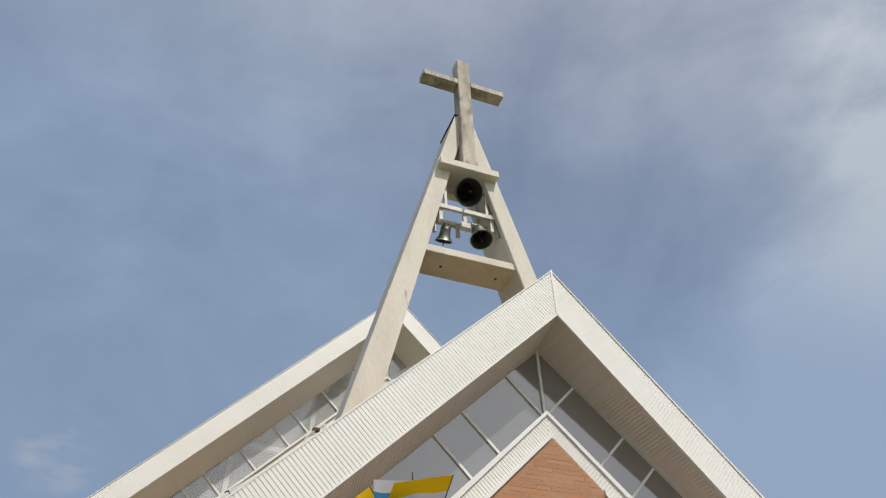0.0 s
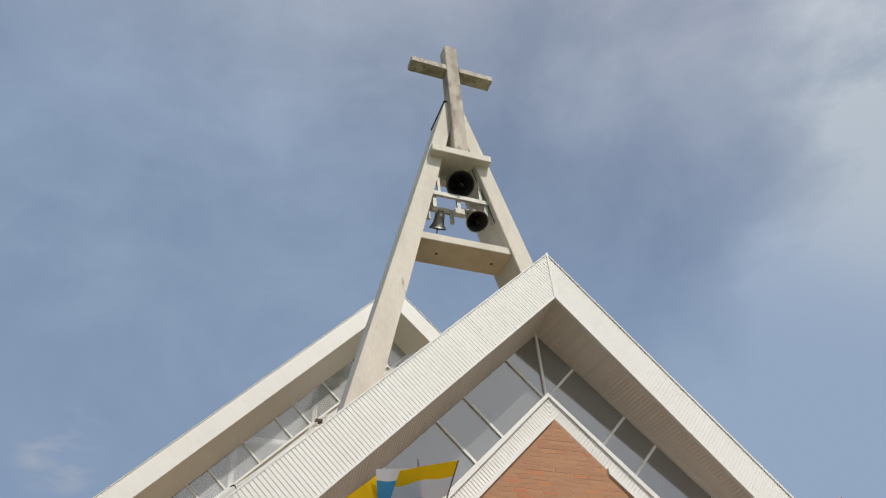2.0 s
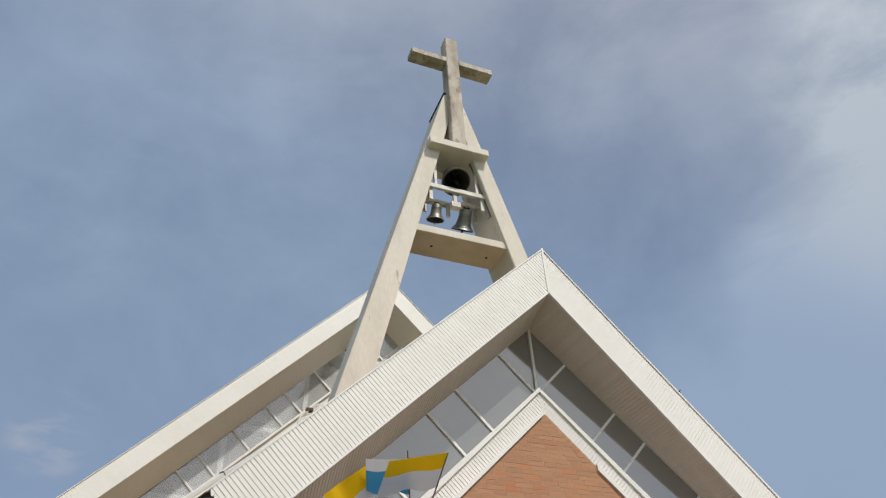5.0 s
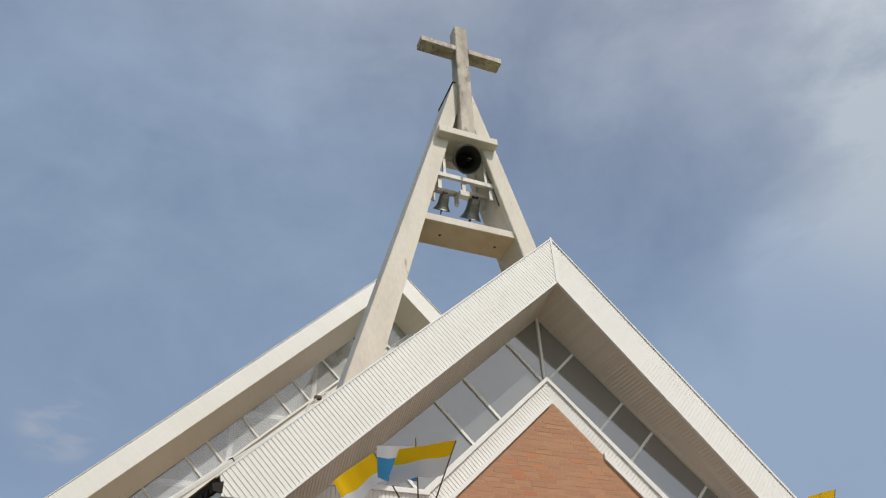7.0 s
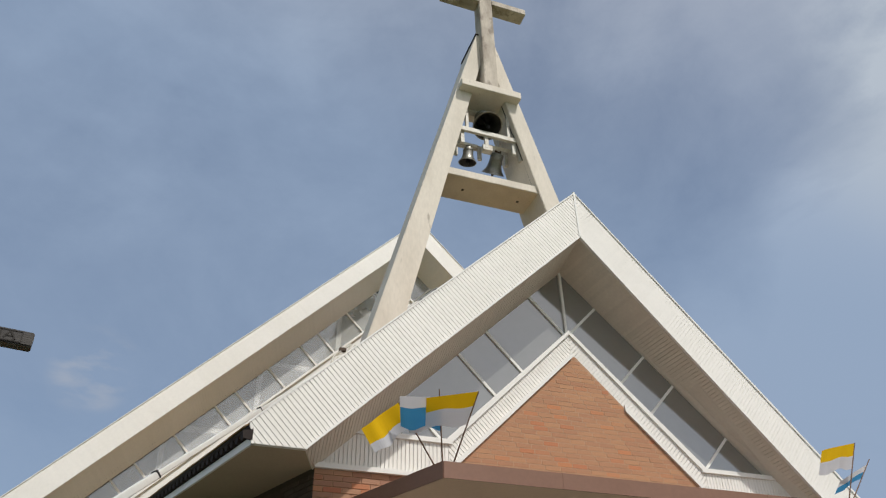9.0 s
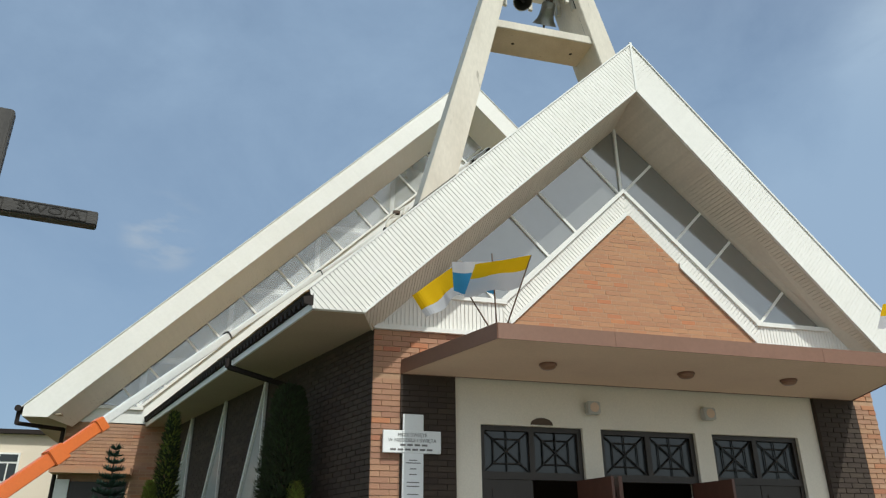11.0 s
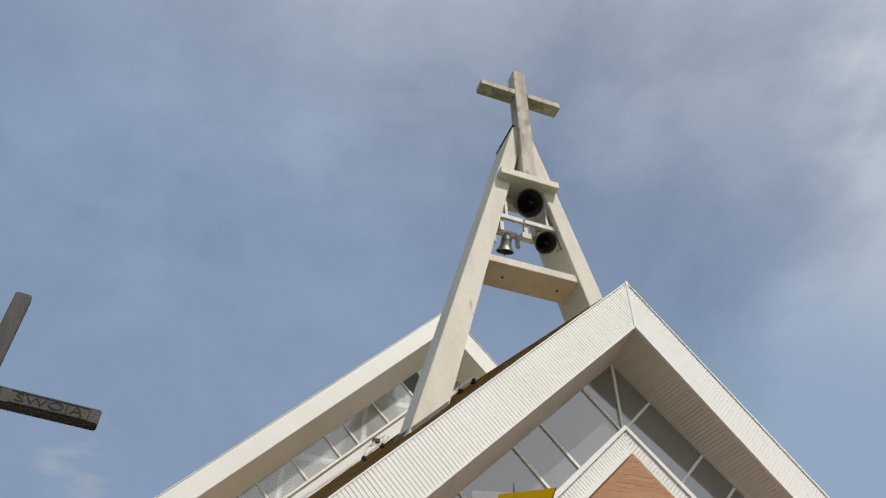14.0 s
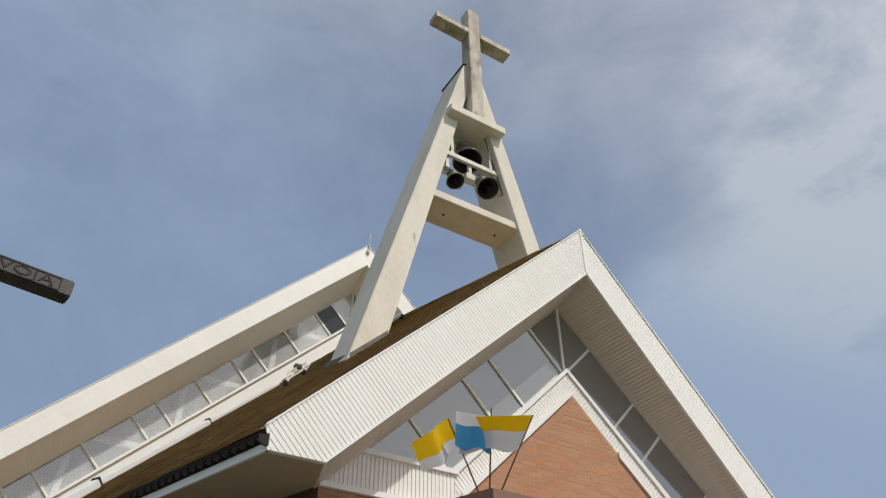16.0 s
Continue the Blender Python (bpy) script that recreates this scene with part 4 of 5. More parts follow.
# ---- back gable of the main hall ----
main = thing("fascia_main", label="wide white fascia of the taller main gable", category="fascia", kind="structure")
BTX = 10.30  # half width to the tip
for side in (-1, 1):
    c, s = 1 / math.hypot(1, BS), BS / math.hypot(1, BS)
    u, v = Vector((side * c, 0, -s)), Vector((-side * s, 0, -c))

    def bp(x, z, y=BY):
        return Vector((BX + side * x, y, z))

    outline = [bp(0, BZ), bp(BTX, BZ - BS * BTX), bp(BTX, 4.72), bp(BTX - 0.50, 4.72), bp(0, BZ - 0.745)]
    pl = Plane(bp(0, BZ), u, v)
    ribs(pl, outline, 0.075, WHITE_METAL, main, "panel", True, depth=0.0015, gap=0.0012, face=-pl.n.y)
    slab("backing", [p + Vector((0, 0.006, 0)) for p in outline], (0, 0.05, 0), WHITE_TRIM, main)
    slab("edge_trim", [bp(0, BZ + 0.012, BY - 0.02), bp(BTX + 0.05, BZ - BS * (BTX + 0.05) + 0.012, BY - 0.02), bp(BTX + 0.05, BZ - BS * (BTX + 0.05) - 0.01, BY - 0.02), bp(0, BZ - 0.01, BY - 0.02)], (0, 0.05, 0), WHITE_TRIM, main)
    so = thing("soffit_main", label="beige soffit under the main gable", category="soffit", kind="structure")
    ZTB, GS = 14.26, 0.986
    a, b, d, e = bp(0, BZ - 0.745, BY + 0.04), bp(BTX - 0.50, 4.72, BY + 0.04), bp(BTX - 0.72, ZTB - GS * (BTX - 0.72), BG + 0.02), bp(0, ZTB, BG + 0.02)
    un = Plane(a, b - a, e - a)
    up = un.n * (1 if un.n.z > 0 else -1)
    ribs(un, [a, b, d, e], 0.075, WHITE_METAL, so, "panel", True, depth=0.002, gap=0.0014, face=-1.0 if un.n.z > 0 else 1.0)
    slab("backing", [p + up * 0.006 for p in (a, b, d, e)], up * 0.03, WHITE_TRIM, so)
    # glazing strip, 0.78 wide
    win = thing("window_main", label="grey glazed strip along the main gable", category="window", kind="structure")
    cg, sg = 1 / math.hypot(1, GS), GS / math.hypot(1, GS)
    gp = Plane(bp(0, ZTB, BG), Vector((side * cg, 0, -sg)), Vector((-side * sg, 0, -cg)))
    DEEP = 1.15
    zl = 5.15
    po = [bp(0, ZTB, BG), bp((ZTB - zl) / GS, zl, BG), bp((ZTB - DEEP - zl) / GS, zl, BG), bp(0, ZTB - DEEP, BG)]
    poly = [gp.flat(p) for p in po]
    tops = [0.66, 1.13, 1.98, 2.78, 3.25, 4.04, 4.82, 5.27, 6.13, 6.90, 7.34, 8.11, 8.63]
    cuts = [0.0] + [t / cg for t in tops] + [14.0]
    for k, piece in enumerate(strips(poly, cuts, 0.03)):
        dark = side < 0 and k == 1
        slab("pane", [gp.at(pu, pv) for pu, pv in piece], (0, 0.02, 0), DARK_PANE if dark else HALL_PANE, win).visible_shadow = False
    truss = thing("roof_truss", label="pale zigzag roof braces behind the glazing", category="truss", kind="structure")
    for k in range(2, len(tops), 3):
        for lo, hi, lean in ((tops[k - 1], tops[k], -0.5), (tops[k], tops[min(k + 1, len(tops) - 1)], 0.5)):
            uc = (lo + hi) / 2 / cg
            ends = [gp.at(uc + lean * q, 0.39 + q * 0.5) + Vector((0, 0.07, 0)) for q in (-0.95, 0.95)]
            if hi > lo:
                bm = bmesh.new()
                across = (ends[1] - ends[0]).normalized().cross(Vector((0, 1, 0))) * 0.065
                add_prism(bm, [ends[0] - across, ends[0] + across, ends[1] + across, ends[1] - across], (0, 0.10, 0))
                part("brace", bm, WHITE_TRIM, truss)
    for m in cuts[1:-1]:
        line = clip(clip(poly, -1, 0, -(m - 0.025)), 1, 0, m + 0.025)
        if len(line) > 2:
            slab("mullion", [gp.at(pu, pv) - Vector((0, 0.03, 0)) for pu, pv in line], (0, 0.045, 0), WHITE_TRIM, win)
    if side < 0:
        slab("mullion", [bp(-0.025, ZTB, BG - 0.03), bp(0.025, ZTB, BG - 0.03), bp(0.025, ZTB - DEEP, BG - 0.03), bp(-0.025, ZTB - DEEP, BG - 0.03)], (0, 0.045, 0), WHITE_TRIM, win)
    slab("window_sill", [bp(0, ZTB - DEEP + 0.04, BG - 0.06), bp((ZTB - DEEP - zl) / GS, zl + 0.04, BG - 0.06), bp((ZTB - DEEP - zl) / GS, zl - 0.04, BG - 0.06), bp(0, ZTB - DEEP - 0.04, BG - 0.06)], (0, 0.075, 0), WHITE_TRIM, win)
    slab("window_sill", [bp((ZTB - DEEP - zl) / GS - 0.1, zl + 0.03, BG - 0.062), bp((ZTB - zl) / GS, zl + 0.03, BG - 0.062), bp((ZTB - zl) / GS + 0.03, zl - 0.04, BG - 0.062), bp((ZTB - DEEP - zl) / GS - 0.1, zl - 0.04, BG - 0.062)], (0, 0.075, 0), WHITE_TRIM, win)
    wallm = thing("wall_main", label="brick wall of the main hall with white band", category="wall", kind="structure")
    slab("band", [bp(0, ZTB - DEEP - 0.02, BG), bp((ZTB - DEEP - zl) / GS, zl, BG), bp((ZTB - zl) / GS + 0.2, zl, BG), bp(9.5, 4.80, BG), bp(0, 4.80, BG)], (0, 0.2, 0), WHITE_TRIM, wallm)
    slab("backing", [bp(0, 0, BG + 0.012), bp(9.55, 0, BG + 0.012), bp(9.55, 4.798, BG + 0.012), bp(0, 4.598, BG + 0.012)], (0, 0.3, 0), MORTAR, wallm)
    slab("side_wall", [bp(9.55, 0, BG + 0.012), bp(9.55, 4.8, BG + 0.012), bp(9.55, 4.8, 24), bp(9.55, 0, 24)], (-0.3 * side, 0, 0), BRICK, wallm)
    roofm = thing("roof_main", label="brown roof of the main hall", category="roof", kind="structure")
    slab("deck", [bp(0, BZ, BY + 0.05), bp(BTX + 0.05, BZ - BS * (BTX + 0.05), BY + 0.05), bp(BTX + 0.05, BZ - BS * (BTX + 0.05), 24.5), bp(0, BZ, 24.5)], (0, 0, 0.01), ROOF, roofm)
    slab("eave_board", [bp(BTX, 4.72, BY + 0.06), bp(BTX, 4.72, 24.4), bp(9.55, 4.80, 24.4), bp(9.55, 4.80, BY + 0.06)], (0, 0, 0.03), EAVE, roofm)
    if side < 0:
        bm = bmesh.new()
        add_tube(bm, bp(BTX + 0.1, BZ - BS * BTX - 0.08, BY - 0.04), bp(BTX + 0.1, BZ - BS * BTX - 0.08, 24), 0.07)
        p = bp(BTX + 0.1, BZ - BS * BTX - 0.2, BY + 0.1)
        add_tube(bm, p + Vector((0, 0, 0.1)), p - Vector((0, 0, 0.2)), 0.045)
        add_tube(bm, p - Vector((0, 0, 0.18)), bp(9.63, 4.62, BG + 0.1), 0.045)
        add_tube(bm, bp(9.63, 4.64, BG + 0.1), bp(9.63, 0.0, BG + 0.1), 0.045)
        smooth(part("gutter_pipe", bm, GUTTER, roofm))
slab("end_wall", [(BX - 9.55, 24, 0), (BX + 9.55, 24, 0), (BX + 9.55, 24, 4.8), (BX, 24, 15.2), (BX - 9.55, 24, 4.8)], (0, 0.3, 0), CREAM, wallm)
rod = thing("lightning_rod", label="thin pale rod on the main gable apex", category="rod")
bm = bmesh.new()
add_tube(bm, (BX, BY - 0.05, BZ - 0.35), (BX + 0.02, BY - 0.05, BZ + 0.42), 0.022, 0.018, 8)
part("rod", bm, STEEL, rod)
bm = bmesh.new()
add_box(bm, BX - 0.05, BX + 0.05, BY - 0.06, BY, BZ - 0.3, BZ - 0.2)
part("clamp", bm, STEEL, rod)

# side door of the main hall
side_door = thing("door_side", label="dark side door under a small brick canopy", category="door", kind="structure")
slab("lintel", [(-9.75, BG - 0.45, 3.62), (-8.1, BG - 0.45, 3.62), (-8.1, BG, 3.62), (-9.75, BG, 3.62)], (0, 0, 0.14), BRICK, side_door)
slab("leaf", [(-9.36, BG - 0.03, 0.3), (-8.2, BG - 0.03, 0.3), (-8.2, BG - 0.03, 3.48), (-9.36, BG - 0.03, 3.48)], (0, 0.04, 0), DOOR_WOOD, side_door)
slab("frame", [(-9.66, BG - 0.05, 0.3), (-9.38, BG - 0.05, 0.3), (-9.38, BG - 0.05, 3.52), (-9.66, BG - 0.05, 3.52)], (0, 0.06, 0), WHITE_TRIM, side_door)

# ---- bell tower ----
tower = thing("bell_tower", label="pale concrete A-frame bell tower on the roof", category="tower")
TX, TY0, TY1, TOP = -0.25, 2.75, 3.80, 17.42


def leg_x(z):
    return 0.272 * (18.28 - z)


for side in (-1, 1):
    bm = bmesh.new()
    pts = []
    for z, w in ((6.9, 0.60), (TOP, 0.36)):
        xo = leg_x(z)
        for y in (TY0, TY1):
            pts += [(TX + side * xo, y, z), (TX + side * (xo - w), y, z)]
    add_hull(bm, pts)
    bmesh.ops.dissolve_limit(bm, angle_limit=0.01, verts=bm.verts[:], edges=bm.edges[:])
    bmesh.ops.bevel(bm, geom=bm.edges[:], offset=0.015, segments=2, affect="EDGES")
    leg = part("leg", bm, CONCRETE, tower)
    bm = bmesh.new()
    xo = leg_x(TOP)
    add_box(bm, TX + side * (xo - 0.32) - 0.02 * side, TX + side * xo + 0.03 * side, TY0 - 0.02, TY1 + 0.03, TOP, TOP + 0.03) if side > 0 else add_box(bm, TX - xo - 0.03, TX - xo + 0.30, TY0 - 0.02, TY1 + 0.03, TOP, TOP + 0.03)
    part("cap", bm, GUTTER, leg)
for side, xa, xb in ((-1, 3.06, 2.36), (1, 2.56, 1.86)):
    bm = bmesh.new()
    ring = [(side * x, y, roof_z(x, y) - 0.02) for x, y in ((xa, TY0 - 0.012), (xb, TY0 - 0.012), (xb, TY1 + 0.012), (xa, TY1 + 0.012))]
    add_prism(bm, ring, (0, 0, 0.10))
    part("flashing", bm, FLASHING, tower, "grey mortar collar at the foot")
bm = bmesh.new()
add_box(bm, TX - 1.30, TX + 1.30, 2.80, 3.66, 12.37, 12.58)
bmesh.ops.bevel(bm, geom=bm.edges[:], offset=0.012, segments=2, affect="EDGES")
part("beam", bm, CONCRETE, tower)
bm = bmesh.new()
add_box(bm, TX - 0.80, TX + 0.80, 2.52, 3.72, 15.12, 15.34)
bmesh.ops.bevel(bm, geom=bm.edges[:], offset=0.012, segments=2, affect="EDGES")
part("slab", bm, CONCRETE, tower)
for x in (-0.85, 0.55):
    bm = bmesh.new()
    add_tube(bm, (x, 3.25, 12.362), (x, 3.25, 12.375), 0.035, n=12)
    part("drain", bm, IRON, tower)
bm = bmesh.new()
for z0, z1 in ((15.1, 14.2), (14.2, 13.4), (13.4, 12.6)):
    add_tube(bm, (TX + leg_x(z0) - 0.44, TY0 + 0.16, z0), (TX + leg_x(z1) - 0.46, TY0 + 0.16 + 0.03 * (z1 < 13), z1), 0.012, n=6)
part("cable", bm, IRON, tower, "thin black cable")
cross = thing("roof_cross", label="weathered pale concrete cross on the bell tower", category="cross")
bm = bmesh.new()
add_box(bm, -0.42, -0.05, 2.55, 2.93, 15.34, 19.78)
bmesh.ops.bevel(bm, geom=bm.edges[:], offset=0.014, segments=2, affect="EDGES")
part("shaft", bm, CROSS_STONE, cross)
for a, b in ((-1.46, -0.42), (-0.05, 0.98)):
    bm = bmesh.new()
    add_box(bm, a, b, 2.54, 2.92, 18.62, 18.83)
    bmesh.ops.bevel(bm, geom=bm.edges[:], offset=0.014, segments=2, affect="EDGES")
    part("arm", bm, CROSS_STONE, cross)

# bell frame
frame_thing = thing("bell_rack", label="pale painted steel rack carrying the bells", category="rack")
FZ, FY = 13.98, 2.95


def bar(name, p0, p1, w, h, mat=STEEL):
    bm = bmesh.new()
    p0, p1 = Vector(p0), Vector(p1)
    q = (p1 - p0).to_track_quat("X", "Z").to_matrix().to_4x4()
    add_box(bm, 0, (p1 - p0).length, -w / 2, w / 2, -h / 2, h / 2, Matrix.Translation(p0) @ q)
    return part(name, bm, mat, frame_thing)


bar("rail", (-1.22, 2.90, FZ), (0.62, 2.90, FZ), 0.08, 0.12)
bar("rail", (-1.22, 3.45, FZ), (0.62, 3.45, FZ), 0.08, 0.12)
for x in (-0.93, -0.30, 0.42):
    bar("hanger", (x, 2.95, FZ + 0.02), (x, 2.95, FZ - 0.42), 0.07, 0.09)
    bar("hanger", (x, 3.40, FZ + 0.02), (x, 3.40, FZ - 0.42), 0.07, 0.09)
for x in (-0.80, 0.30):
    bar("post", (x, 2.93, 14.0), (x, 2.93, 15.12), 0.07, 0.07)
    bar("post", (x, 3.45, 14.0), (x, 3.45, 15.12), 0.07, 0.07)
bar("motor_box", (-0.40, 3.0, FZ - 0.40), (-0.16, 3.0, FZ - 0.40), 0.16, 0.16)
bar("wheel_bar", (0.52, 3.0, FZ + 0.05), (0.60, 3.0, FZ - 0.55), 0.10, 0.08)
bar("wheel_bar", (-1.12, 3.0, FZ + 0.0), (-1.10, 3.0, FZ - 0.50), 0.10, 0.08)


def make_bell(name, m, r, label):
    """A bell whose pivot is its yoke axis, along x."""
    h = r * 1.85
    bell = thing(name, m, label=label, category="bell", group="swinging bells")
    bm = bmesh.new()
    top = -0.10 * r / 0.3
    outer = [(0, top), (0.28 * r, top), (0.47 * r, top - 0.03 * h), (0.535 * r, top - 0.10 * h), (0.56 * r, top - 0.35 * h), (0.61 * r, top - 0.60 * h), (0.72 * r, top - 0.78 * h), (0.92 * r, top - 0.94 * h), (r, top - 0.985 * h), (r, top - h)]
    inner = [(0.92 * r, top - h), (0.84 * r, top - 0.93 * h), (0.68 * r, top - 0.76 * h), (0.56 * r, top - 0.5 * h), (0.50 * r, top - 0.15 * h), (0, top - 0.08 * h)]
    add_lathe(bm, outer + inner, 36, [0] * 10 + [1] * 5)
    smooth(part("body", bm, [BRONZE, BELL_INSIDE], bell))
    for z, k in ((0.20, 0.545), (0.26, 0.553), (0.86, 0.82)):
        bm = bmesh.new()
        add_lathe(bm, [(k * r, top - z * h + 0.012), (k * r + 0.02 * r + 0.004, top - z * h), (k * r, top - z * h - 0.012)], 36)
        smooth(part("moulding", bm, BRONZE, bell))
    bm = bmesh.new()
    add_box(bm, -1.05 * r, 1.05 * r, -0.16 * r, 0.16 * r, -0.12 * r, 0.20 * r)
    bmesh.ops.bevel(bm, geom=bm.edges[:], offset=0.03 * r, segments=2, affect="EDGES")
    part("yoke", bm, STEEL, bell)
    bm = bmesh.new()
    for x in (-0.22 * r, 0.22 * r):
        add_tube(bm, (x, 0, 0), (x, 0, top), 0.08 * r, n=10)
    add_tube(bm, (0, -0.2 * r, -0.05), (0, -0.2 * r, top), 0.06 * r, n=10)
    add_tube(bm, (0, 0.2 * r, -0.05), (0, 0.2 * r, top), 0.06 * r, n=10)
    part("crown", bm, RUSTY, bell)
    bm = bmesh.new()
    add_tube(bm, (0, 0, top - 0.1 * h), (0, 0, top - 1.0 * h), 0.03, n=10)
    add_lathe(bm, [(0, top - 0.93 * h), (0.10 * r, top - 0.97 * h), (0.13 * r, top - 1.03 * h), (0.08 * r, top - 1.10 * h), (0.05 * r, top - 1.26 * h), (0, top - 1.28 * h)], 14)
    smooth(part("clapper", bm, IRON, bell))
    return bell


BELLS = [
    # name, pivot, mouth radius, swing, period, time at which the mouth is farthest from the forecourt
    ("bell", (-0.26, 3.28, 15.0), 0.375, 50, 2.367, 1.09, "large dull bronze bell swinging under the slab"),
    ("bell", (-0.70, 3.12, 13.70), 0.222, 42, 2.44, 2.16, "small dull bronze bell swinging in the frame"),
    ("bell", (0.10, 3.12, 13.80), 0.285, 45, 2.08, 0.66, "medium dull bronze bell swinging in the frame"),
]
bells = [(make_bell(n, pose(*p), r, label), p, a, per, t0) for n, p, r, a, per, t0, label in BELLS]

# ---- flags on the canopy corners ----
flags = []


def make_flag(base, tip, length, height, upper, lower, label, phase, droop, wave, drop=0.0, share=0.5):
    """A flag on a slanting pole: cloth in narrow rigid strips from the pole outwards."""
    base, tip = Vector(base), Vector(tip)
    flag = thing("flag", Matrix.Translation(base), label=label, category="flag", group="canopy flags")
    bm = bmesh.new()
    add_tube(bm, (0, 0, 0), tip - base, 0.010, 0.007, 8)
    smooth(part("pole", bm, POLE_WOOD, flag))
    up = (tip - base).normalized()
    n = 20
    w = length / n
    fall = math.tan(radians(droop))
    shear = (up.x + fall * up.z) / (up.z - fall * up.x)
    stripes = []
    for i in range(n):
        bm = bmesh.new()
        for z0, z1, slot in ((-height, -height * share, 1), (-height * share, 0, 0)):
            cells = 3
            for j in range(cells):
                a, b = z0 + (z1 - z0) * j / cells, z0 + (z1 - z0) * (j + 1) / cells
                e = w * 1.02
                h0, h1 = (1 + 0.07 * math.sin(9 * k / n + phase) for k in (i, i + 1))  # a wavy lower hem
                q = [bm.verts.new(p) for p in ((0, 0, a * h0), (e, 0, a * h1 - shear * e), (e, 0, b * h1 - shear * e), (0, 0, b * h0))]
                bm.faces.new(q).material_index = slot
        bmesh.ops.remove_doubles(bm, verts=bm.verts[:], dist=1e-4)
        ob = part("cloth", bm, [upper, lower], flag)
        stripes.append(ob)
    flags.append((flag, stripes, tip - base - up * drop, up, w, phase, shear, wave))


make_flag((-2.93, CY + 0.03, CZ1), (-2.74, CY - 0.38, 5.09), 0.62, 0.40, YELLOW, WHITE_CLOTH, "yellow and white flag on a thin brown pole", 0.0, 13, 18, 0.0, 0.45)
make_flag((-3.05, CY + 0.06, CZ1), (-3.18, CY - 0.22, 5.13), 0.50, 0.36, WHITE_CLOTH, BLUE_CLOTH, "white and blue flag on a thin brown pole", 1.3, 6, 10, 0.10, 0.36)
make_flag((-3.10, CY + 0.18, CZ1), (-3.63, CY - 0.05, 4.97), 0.62, 0.33, YELLOW, WHITE_CLOTH, "yellow and white flag on a leaning pole", 2.4, 40, 24, 0.0, 0.66)
make_flag((2.98, CY + 0.05, CZ1), (3.38, CY - 0.05, 5.24), 0.50, 0.40, YELLOW, WHITE_CLOTH, "yellow and white flag at the canopy end", 0.7, 14, 28)
make_flag((3.10, CY + 0.15, CZ1), (3.74, CY + 0.10, 5.08), 0.28, 0.28, WHITE_CLOTH, BLUE_CLOTH, "white and blue flag at the canopy end", 1.9, 26, 16, 0.1)

# ---- inclined lift leaning against the roof ----
lift = thing("ladder_lift", label="orange and white telescopic lift leaning on the roof", category="lift")
LA, LD = Vector((-6.2, 4.05, 5.45)), Vector((1.65, 1.23, 1.82))
LQ = Plane(LA, LD, (0.6, -1, 0))


def boom(name, k0, k1, w, h, mat, off=0.0):
    bm = bmesh.new()
    L = LD.length
    ring = [LQ.at(k0 * L, a, b + off) for a, b in ((-w / 2, -h / 2), (w / 2, -h / 2), (w / 2, h / 2), (-w / 2, h / 2))]
    add_prism(bm, ring, LD.normalized() * (k1 - k0) * L)
    bmesh.ops.bevel(bm, geom=bm.edges[:], offset=0.012, segments=2, affect="EDGES")
    return part(name, bm, mat, lift)


boom("base_section", -2.75, -1.27, 0.20, 0.19, ORANGE)
boom("collar", -1.31, -1.23, 0.25, 0.24, ORANGE)
boom("section", -1.25, -1.0, 0.175, 0.165, ORANGE)
boom("collar", -1.03, -0.98, 0.21, 0.20, ORANGE)
boom("upper_section", -1.0, 0.0, 0.135, 0.125, ALLOY, -0.02)
boom("end_stop", -0.02, 0.0, 0.15, 0.15, RUBBER, -0.03)
boom("upper_section", -0.1, 1.0, 0.10, 0.095, ALLOY, -0.02)
boom("end_stop", 0.985, 1.0, 0.12, 0.12, RUBBER, -0.03)
boom("upper_section", 0.9, 1.98, 0.07, 0.07, ALLOY, -0.02)
bm = bmesh.new()
for k in range(9):
    c0 = LQ.at((-2.4 + 0.09 * k) * LD.length, 0.102, 0.02)
    add_prism(bm, [c0 + LQ.u * a + LQ.n * b for a, b in ((0, -0.05), (0.14, -0.05), (0.16, 0.06), (0.02, 0.06))], LQ.v * 0.004)
part("marking_bars", bm, BLUE_PAINT, lift)
head = LQ.at(1.95 * LD.length, 0, 0)
feet = [Vector((-3.19, 5.46, roof_z(3.19, 5.46) + 0.075)), Vector((-2.77, 5.67, roof_z(2.77, 5.67) + 0.075))]
lean = Vector((0.07, 0.10, 0.30))
bm = bmesh.new()
for f in feet:
    add_tube(bm, f, f + lean, 0.022)
    add_tube(bm, f + Vector((0.03, 0.0, 0.03)), f + lean + Vector((0.10, 0.02, 0.0)), 0.016)
    add_tube(bm, f + lean * 0.4, head, 0.018)
for k, r in ((0.25, 0.020), (1.0, 0.022)):
    add_tube(bm, feet[0] + lean * k, feet[1] + lean * k, r)
add_tube(bm, feet[0] + lean, feet[1] + lean * 0.25, 0.014)
part("head_bracket", bm, STEEL, lift)
bm = bmesh.new()
mid = (feet[0] + feet[1]) / 2 + lean
add_box(bm, mid.x - 0.08, mid.x + 0.08, mid.y - 0.05, mid.y + 0.05, mid.z - 0.04, mid.z + 0.05)
bmesh.ops.bevel(bm, geom=bm.edges[:], offset=0.012, segments=2, affect="EDGES")
part("pulley_box", bm, RUSTY, lift)
for f in feet:
    bm = bmesh.new()
    add_tube(bm, f + Vector((-0.025, -0.012, -0.015)), f + Vector((0.025, 0.012, -0.015)), 0.058, n=18)
    smooth(part("wheel", bm, RUBBER, lift))
foot = LQ.at(-2.75 * LD.length, 0, 0)
bm = bmesh.new()
add_box(bm, foot.x - 0.8, foot.x + 0.8, foot.y - 0.6, foot.y + 0.6, 0.25, max(0.5, foot.z))
